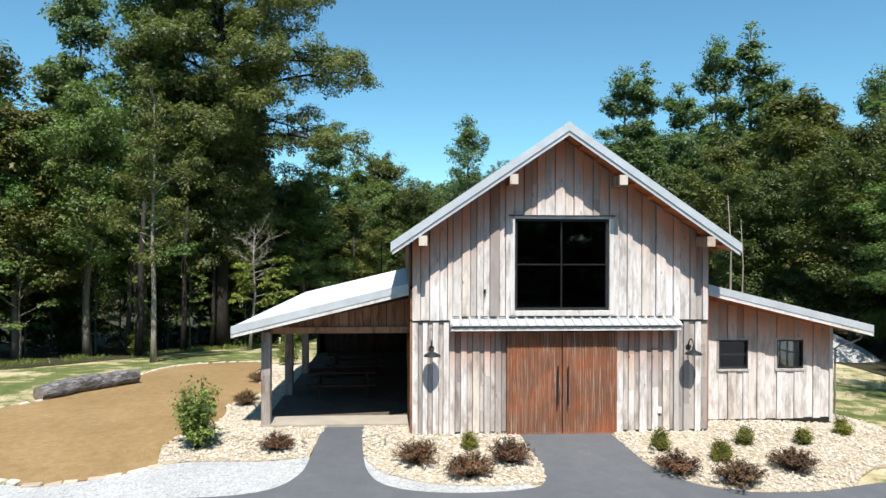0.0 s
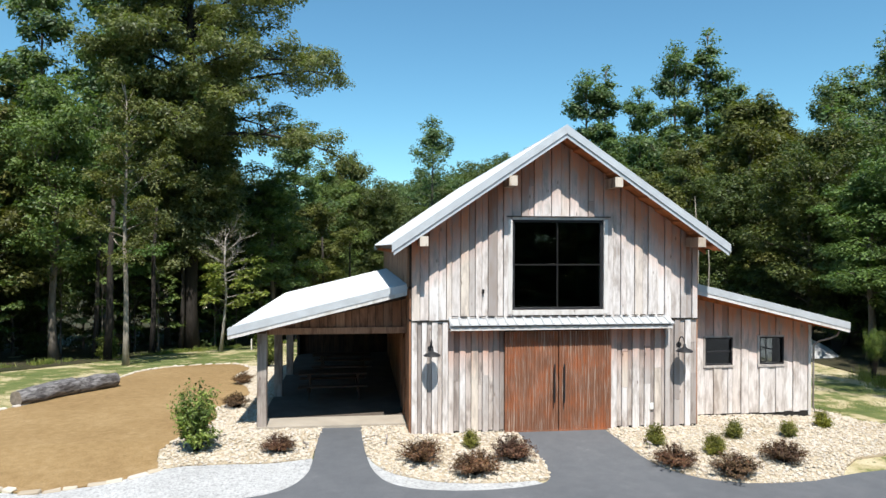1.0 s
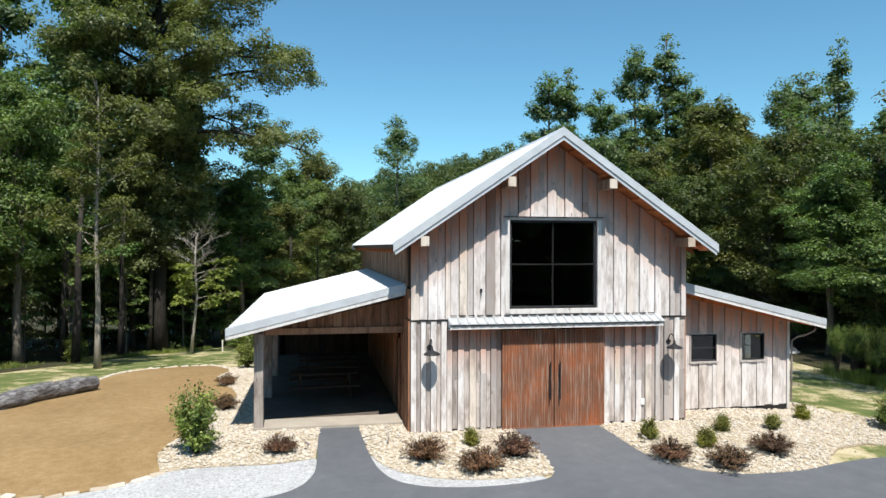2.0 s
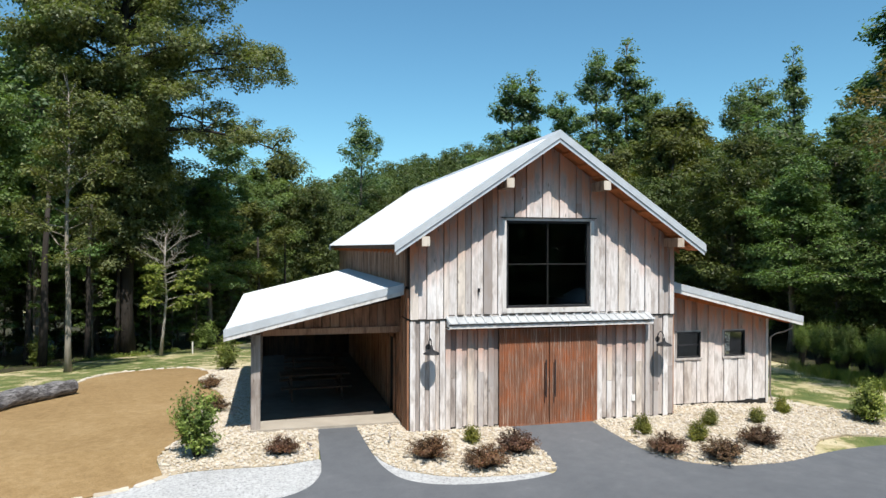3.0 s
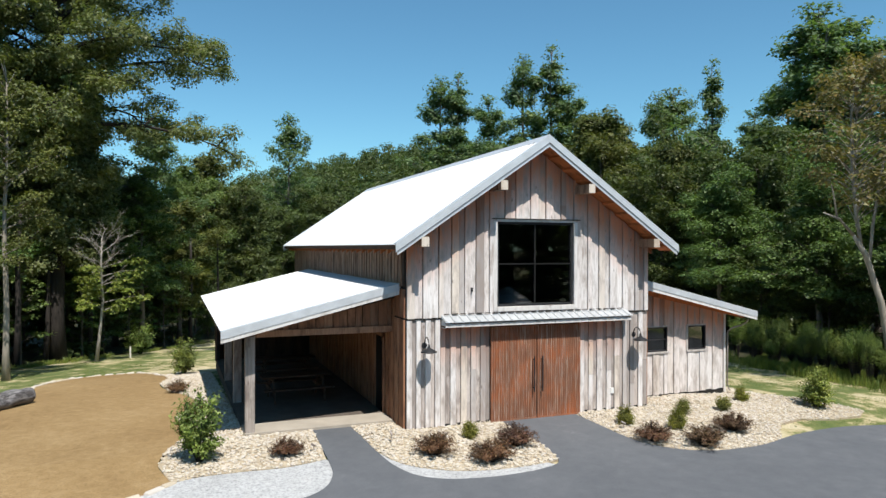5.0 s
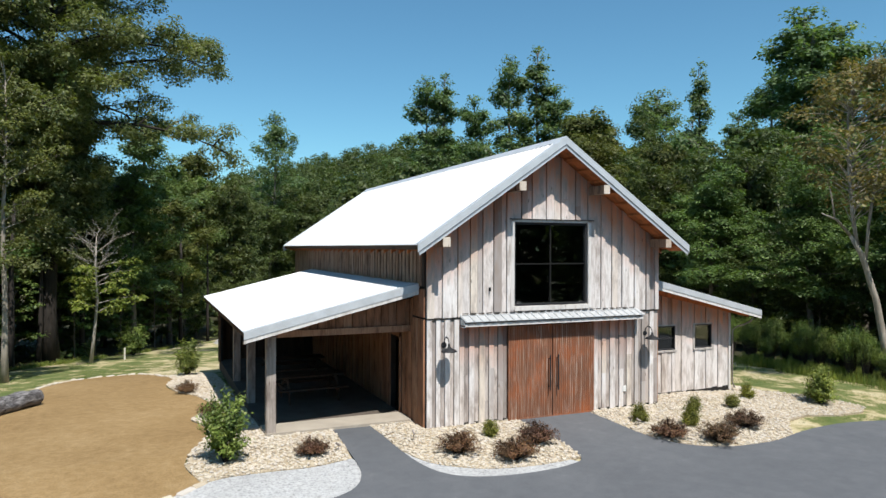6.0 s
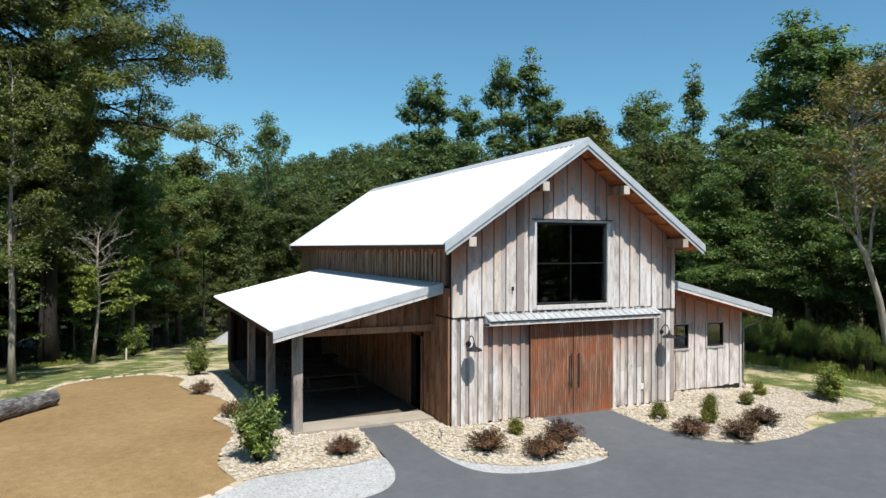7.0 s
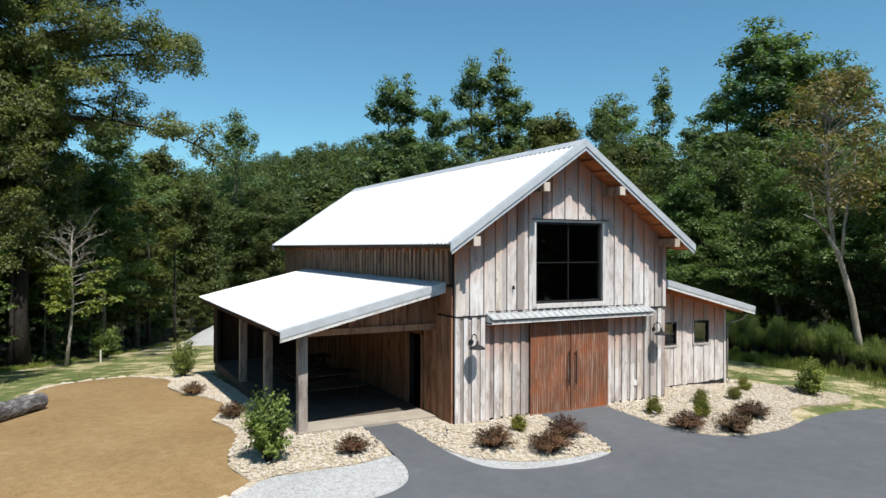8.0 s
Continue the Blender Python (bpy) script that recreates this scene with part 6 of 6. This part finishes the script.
def shrub(name, meshes, label, group, x, y, s=1.0, turn=0.0, sz=None):
    t = thing(name, label, "shrub", group, "", Matrix.LocRotScale((x, y, gz(x, y) + 0.02), Euler((0, 0, turn)), (s, s, sz or s)))
    part("stem", meshes[0], t)
    part("foliage", meshes[1], t)
    return t


wine = [shrub_meshes(101 + k, 1.05, 0.66, 100, 3600, 0.034, M_leaf_wine, "spiky", 0.28) for k in range(2)]
boxy = [shrub_meshes(121 + k, 0.50, 0.50, 60, 2600, 0.026, M_leaf_box, "ball") for k in range(2)]
leafy = [shrub_meshes(141 + k, 0.98, 1.5, 70, 3800, 0.044, M_leaf_shrub, "loose") for k in range(2)]
WINE = [(-6.73, -0.86, 0.78), (-3.58, -1.81, 1.0), (-2.5, -2.55, 1.0), (-1.53, -1.84, 1.0), (1.87, -2.55, 0.92), (2.85, -3.2, 1.02), (4.4, -2.52, 0.95), (-8.46, 3.73, 0.82), (-8.9, 7.85, 0.78)]
for k, (x, y, s) in enumerate(WINE):
    shrub("shrub", wine[k % 2], "low spiky wine-brown shrub in the stone bed", "wine-brown shrubs", x, y, s * 1.04, k * 1.3, s * 0.84)
BOX = [(-2.35, -1.03, 0.85), (2.02, -1.24, 1.0), (3.09, -1.95, 0.98), (4.12, -0.98, 0.92), (5.52, -1.05, 0.85), (7.05, -0.2, 0.92)]
for k, (x, y, s) in enumerate(BOX):
    shrub("shrub", boxy[k % 2], "small round yellow-green shrub in the stone bed", "round green shrubs", x, y, s * 0.9, k * 1.7)
shrub("shrub", leafy[0], "upright leafy green shrub in the stone bed", "tall green shrubs", -8.54, -0.68, 1.0, 0.4)
shrub("shrub", leafy[1], "upright leafy green shrub at the corner of the stone bed", "tall green shrubs", -8.67, 12.44, 0.95, 1.4)
shrub("shrub", leafy[1], "broad leafy green shrub in the stone bed", "tall green shrubs", 9.2, -1.06, 0.98, 2.9, 0.8)


# small garden lights on stakes
def garden_light():
    t = thing("garden_light", "small weathered grey garden spot light on a stake", "garden light", "garden lights in the beds")
    v, f = tube_data([(0, 0, -0.05), (0, 0, 0.2)], [0.012, 0.012], 6)
    part("stake", mesh_of("stake", v, f, M_timber), t)
    v, f = tube_data([(0.0, -0.05, 0.19), (0.0, 0.07, 0.25)], [0.022, 0.028], 10)
    part("head", mesh_of("head", v, f, M_timber), t)
    return t


gl = garden_light()
gl.matrix_basis = pose(-4.28, -0.78, gz(-4.28, -0.78) + 0.02)
for x, y in ((-6.11, -0.82), (-7.94, 2.71), (1.74, -1.54)):
    copy_thing(gl, pose(x, y, gz(x, y) - 0.04, 0, 0, 40 * x))


# fallen logs beside the court
def log_thing(x, y, turn, length, r0, r1, seed):
    t = thing("log", "thick weathered grey log lying on the ground", "log", "logs beside the court", "", pose(x, y, gz(x, y) + r0 * 0.9, 0, 0, turn))
    n, s = 16, 18
    v, f = [], []
    for i in range(n + 1):
        u = i / n
        r = r0 + (r1 - r0) * u
        for k in range(s):
            a = 2 * math.pi * k / s
            q = r * (1 + 0.26 * noise.noise((u * length * 1.2, math.cos(a) * 1.3 + seed, math.sin(a) * 1.3)) + 0.05 * noise.noise((u * 9, math.cos(a) * 5, math.sin(a) * 5 + seed)))
            v.append(((u - 0.5) * length, q * math.cos(a), q * math.sin(a) + 0.1 * noise.noise((u * 2, seed, 5))))
    for i in range(n):
        f += [(i * s + k, i * s + (k + 1) % s, (i + 1) * s + (k + 1) % s, (i + 1) * s + k)[::-1] for k in range(s)]
    bole = part("bole", mesh_of("bole", v, f, M_log, True), t)
    for first in (0, n * s):
        ring = v[first:first + s]
        mid = sum((Vector(p) for p in ring), Vector()) / s
        cv = [tuple(p) for p in ring] + [tuple(mid)]
        cf = [(k, (k + 1) % s, s) if first == 0 else ((k + 1) % s, k, s) for k in range(s)]
        part("cut_end", mesh_of("cut_end", cv, cf, M_endwood), t, "flat sawn end")


log_thing(-14.45, 5.75, 62, 2.0, 0.25, 0.28, 1)
log_thing(-13.58, 7.25, 56, 1.5, 0.28, 0.24, 7)

# gravel piles behind the barn
def pile(x, y, w, l, h, mat, label, seed):
    n = 26
    v = []
    for j in range(n + 1):
        for i in range(n + 1):
            u, q = i / n * 2 - 1, j / n * 2 - 1
            d = math.hypot(u, q)
            z = h * max(0, 1 - d) ** 0.8 + 0.12 * noise.noise((u * 4 + seed, q * 4, 0)) * (1 - min(1, d))
            v.append((x + u * w, y + q * l, gz(x + u * w, y + q * l) + z - 0.06))
    f = [(j * (n + 1) + i, j * (n + 1) + i + 1, (j + 1) * (n + 1) + i + 1, (j + 1) * (n + 1) + i) for j in range(n) for i in range(n)]
    ob = new("gravel_pile", mesh_of("gravel_pile", v, f, mat, True))
    tagged(ob, label, "gravel pile", kind="structure")


pile(-2.32, 39.3, 3.2, 3.7, 1.85, M_white, "heap of pale gravel at the edge of the wood", 1)
# unseen bright mound, added only to reflect in the gable window
pile(26.6, -53.5, 2.6, 6.0, 2.3, M_pale_mound, "unseen pale mound added for the bright reflection in the window", 3)
pile(16.81, 19.2, 4.7, 3.9, 2.2, M_white, "heap of pale gravel behind the barn", 5)

# white survey stakes by the wood
for x, y in ((-11.27, 25.2),):
    st = new("stake", mesh_of("stake", *box_data(x - 0.04, x + 0.04, y - 0.03, y + 0.03, gz(x, y) - 0.1, gz(x, y) + 0.65, 0.01), M_stake))
    tagged(st, "short pale wooden stake in the lawn", "stake", "stakes by the wood")


# tall weeds along the right-hand wood, weeds at the left-hand edge
def blades(name, label, spots, h, w, mat, seed, spread=0.5):
    rs = np.random.RandomState(seed)
    k = len(spots)
    base = np.array([(x, y, gz(x, y)) for x, y in spots])
    ang = rs.uniform(0, 2 * math.pi, k)
    hh = h * rs.uniform(0.4, 1.25, k) * np.array([1.0 + 0.6 * noise.noise((x * 0.8, y * 0.8, 6)) for x, y in spots])
    wd = w * rs.uniform(0.6, 1.4, k)
    side = np.stack([np.cos(ang), np.sin(ang), np.zeros(k)], 1) * wd[:, None]
    lean2 = np.stack([rs.normal(0, spread, k) * hh, rs.normal(0, spread, k) * hh, hh], 1)
    q = np.stack([base - side * 0.5, base + side * 0.5, base + lean2 * 0.7 + side * 0.7, base + lean2], axis=1)
    ob = new(name, quads_mesh(name, q, mat))
    return tagged(ob, label, "grass", kind="stuff")


rs = np.random.RandomState(21)
sp = []
for k in range(38000):
    y = rs.uniform(-1.6, 9.1)
    x = 15.5 + 0.08 * y + rs.normal(0, 0.7) + 0.4 * math.sin(y * 0.9)
    if noise.noise((x * 0.9, y * 0.8, 1)) > -0.05:
        sp.append((x, y))
blades("tall_weeds", "tall green weeds and brush along the wood", sp, 0.40, 0.012, M_weed, 22, 0.24)
plume = [shrub_meshes(161 + k, 1.15, 1.75, 110, 8000, 0.046, M_brush, "plume", 0.14) for k in range(2)]
rb = random.Random(12)
for k in range(30):
    y = -1.8 + k * 0.38 + rb.uniform(-0.2, 0.2)
    shrub("brush", plume[k % 2], "tall feathery green brush with brown stems", "brush along the wood", 15.5 + 0.09 * y + rb.uniform(-0.5, 0.9), y, rb.uniform(0.6, 1.0), k * 1.1, rb.uniform(0.7, 1.2))
shrub("brush", plume[0], "tall feathery green brush beside the gravel heap", "brush along the wood", 20.7, 17.3, 1.5, 0.4, 1.45)
for x, y, s in BRUSH:
    shrub("brush", leafy[1], "leafy green bush at the dark edge of the wood", "bushes at the wood's edge", x, y, s, x, s * 0.8)
sp = []
for k in range(9000):
    t = rs.rand()
    x = -24.8 + 18.6 * t
    y = 8.0 + 31 * t ** 1.2 + rs.normal(0, 0.5) + 1.2
    if noise.noise((x * 0.8, y * 0.6, 9)) > -0.05:
        sp.append((x, y))
blades("edge_weeds", "low green weeds at the edge of the wood", sp, 0.2, 0.022, M_weed, 23, 0.4)

# short grass on the lawn, thin where the straw lies
sp = []
for k in range(60000):
    if rs.rand() < 0.6:
        x, y = rs.uniform(-22, -8), rs.uniform(-2, 28)
        if y > 21 + 1.35 * (x + 18) or inside(court_outline, x, y) or (x > -9.8 and y < 13.8) or y < (x + 15.5) * 0:
            continue
    else:
        x, y = rs.uniform(6.0, 16), rs.uniform(-3.0, 17)
        if inside(bed_right, x, y) or (x < 7.9 and y > 0.6) or y < -2.6 - max(0, x - 8.6) * 0.2:
            continue
    if noise.noise((x * 0.55, y * 0.55, 4)) > -0.02:
        sp.append((x, y))
blades("lawn_grass", "short green grass in patches on the lawn", sp, 0.032, 0.014, M_grass, 24, 0.5)


# ---- stones ----
def stone_mesh(seed, sx, sy, sz):
    """A flat field stone: an uneven eight-sided lump."""
    r2 = random.Random(seed)
    n = 6
    ring = [(math.cos(2 * math.pi * k / n) * r2.uniform(0.75, 1.1), math.sin(2 * math.pi * k / n) * r2.uniform(0.75, 1.1)) for k in range(n)]
    v = [(x * sx, y * sy, -0.3 * sz) for x, y in ring] + [(x * sx * 0.97, y * sy * 0.97, sz * r2.uniform(0.35, 0.6)) for x, y in ring]
    v += [(x * sx * 0.72, y * sy * 0.72, sz * r2.uniform(0.8, 1.05)) for x, y in ring]
    f = []
    for a in (0, n):
        f += [(a + k, a + (k + 1) % n, a + n + (k + 1) % n, a + n + k) for k in range(n)]
    f.append(tuple(range(2 * n, 3 * n)))
    return v, f


protos = [stone_mesh(k, 1.0, random.Random(k).uniform(0.6, 0.95), 0.42) for k in range(10)]
proto_me = [mesh_of("stone", [(x * 0.06, y * 0.06, z * 0.06) for x, y, z in v], f, M_stone) for v, f in protos]
rs = np.random.RandomState(77)
for bed, outl in BEDS:
    x0, x1 = min(p[0] for p in outl), max(p[0] for p in outl)
    y0, y1 = min(p[1] for p in outl), max(p[1] for p in outl)
    area_n = int((x1 - x0) * (y1 - y0) * 285)
    V, F, k0 = [], [], 0
    here = 0
    for k in range(area_n):
        x, y = rs.uniform(x0, x1), rs.uniform(y0, y1)
        if not inside(outl, x, y):
            continue
        if bed.name.endswith("right") and x > 5.2 and rs.rand() < smoothstep(6.0, 10.5, x) * 0.7 and y < 0.3:
            continue
        s = rs.uniform(0.32, 0.84) * (1.4 if rs.rand() < 0.10 else 1.0)
        a = rs.uniform(0, 6.28)
        z = gz(x, y) + 0.022 + rs.uniform(0.0, 0.022)
        tip = Euler((rs.normal(0, 0.11), rs.normal(0, 0.11), a))
        i = rs.randint(10)
        near = y < -0.9 and s > 0.7
        if near and here < 100:
            ob = part("stone", proto_me[i], bed, "", Matrix.LocRotScale((x, y, z), tip, (s, s, s)))
            here += 1
            continue
        m = Matrix.LocRotScale((x, y, z), tip, (s * 0.06,) * 3)
        v, f = protos[i]
        V += [m @ Vector(p) for p in v]
        F += [tuple(q + k0 for q in t) for t in f]
        k0 += len(v)
    rest = part("small_stones", mesh_of("small_stones", V, F, M_stone), bed, "many flat cream stones")
    rest["kind"] = "stuff"

# edging of flat blocks round the court
edging = thing("stone_edging", "row of flat pale edging stones round the gravel court", "stone edging")
line = curve_through(court_edge, False, 10)
dist, last = 0.0, line[0]
r3 = random.Random(9)
want = 0.0
for p in line[1:]:
    d = math.hypot(p[0] - last[0], p[1] - last[1])
    dist += d
    if dist >= want:
        ln = r3.uniform(0.2, 0.42)
        ang = math.atan2(p[1] - last[1], p[0] - last[0])
        h = r3.uniform(0.012, 0.042)
        v, f = box_data(-ln / 2, ln / 2, -0.075, 0.075, -0.05, h, 0.02)
        k2 = len(v) // 2
        v = [(x + r3.uniform(-0.015, 0.015), y + r3.uniform(-0.015, 0.015), z + r3.uniform(-0.01, 0.01)) for x, y, z in v]
        v += [(x * 0.93, y * 0.86, z + 0.02) for x, y, z in v[k2:]]
        f = f[:1] + f[2:] + [(k2 + i, k2 + (i + 1) % k2, 2 * k2 + (i + 1) % k2, 2 * k2 + i) for i in range(k2)] + [tuple(range(2 * k2, 3 * k2))]
        part("edging_stone", mesh_of("edging_stone", v, f, M_stone), edging, "", pose(p[0] + r3.uniform(-0.03, 0.03), p[1] + r3.uniform(-0.03, 0.03), gz(*p) + 0.0, r3.uniform(-3, 3), r3.uniform(-3, 3), math.degrees(ang) + r3.uniform(-6, 6)))
        want = dist + ln * 1.02
    last = p
# a few loose pale rocks at the right corner of the lean-to
rocks = [(7.75, 1.5, 0.2), (7.95, 1.15, 0.16), (8.15, 0.9, 0.14), (7.9, 1.9, 0.18), (8.3, 0.65, 0.13), (7.7, 0.95, 0.12)]
for k, (x, y, s) in enumerate(rocks):
    v, f = stone_mesh(300 + k, s, s * 0.7, s * 0.6)
    rk_ob = new("rock", mesh_of("rock", v, f, M_stone))
    rk_ob.matrix_basis = pose(x, y, gz(x, y) + 0.03, 0, 0, 50 * k)
    tagged(rk_ob, "pale loose rock at the corner of the lean-to", "rock", "rocks at the corner")
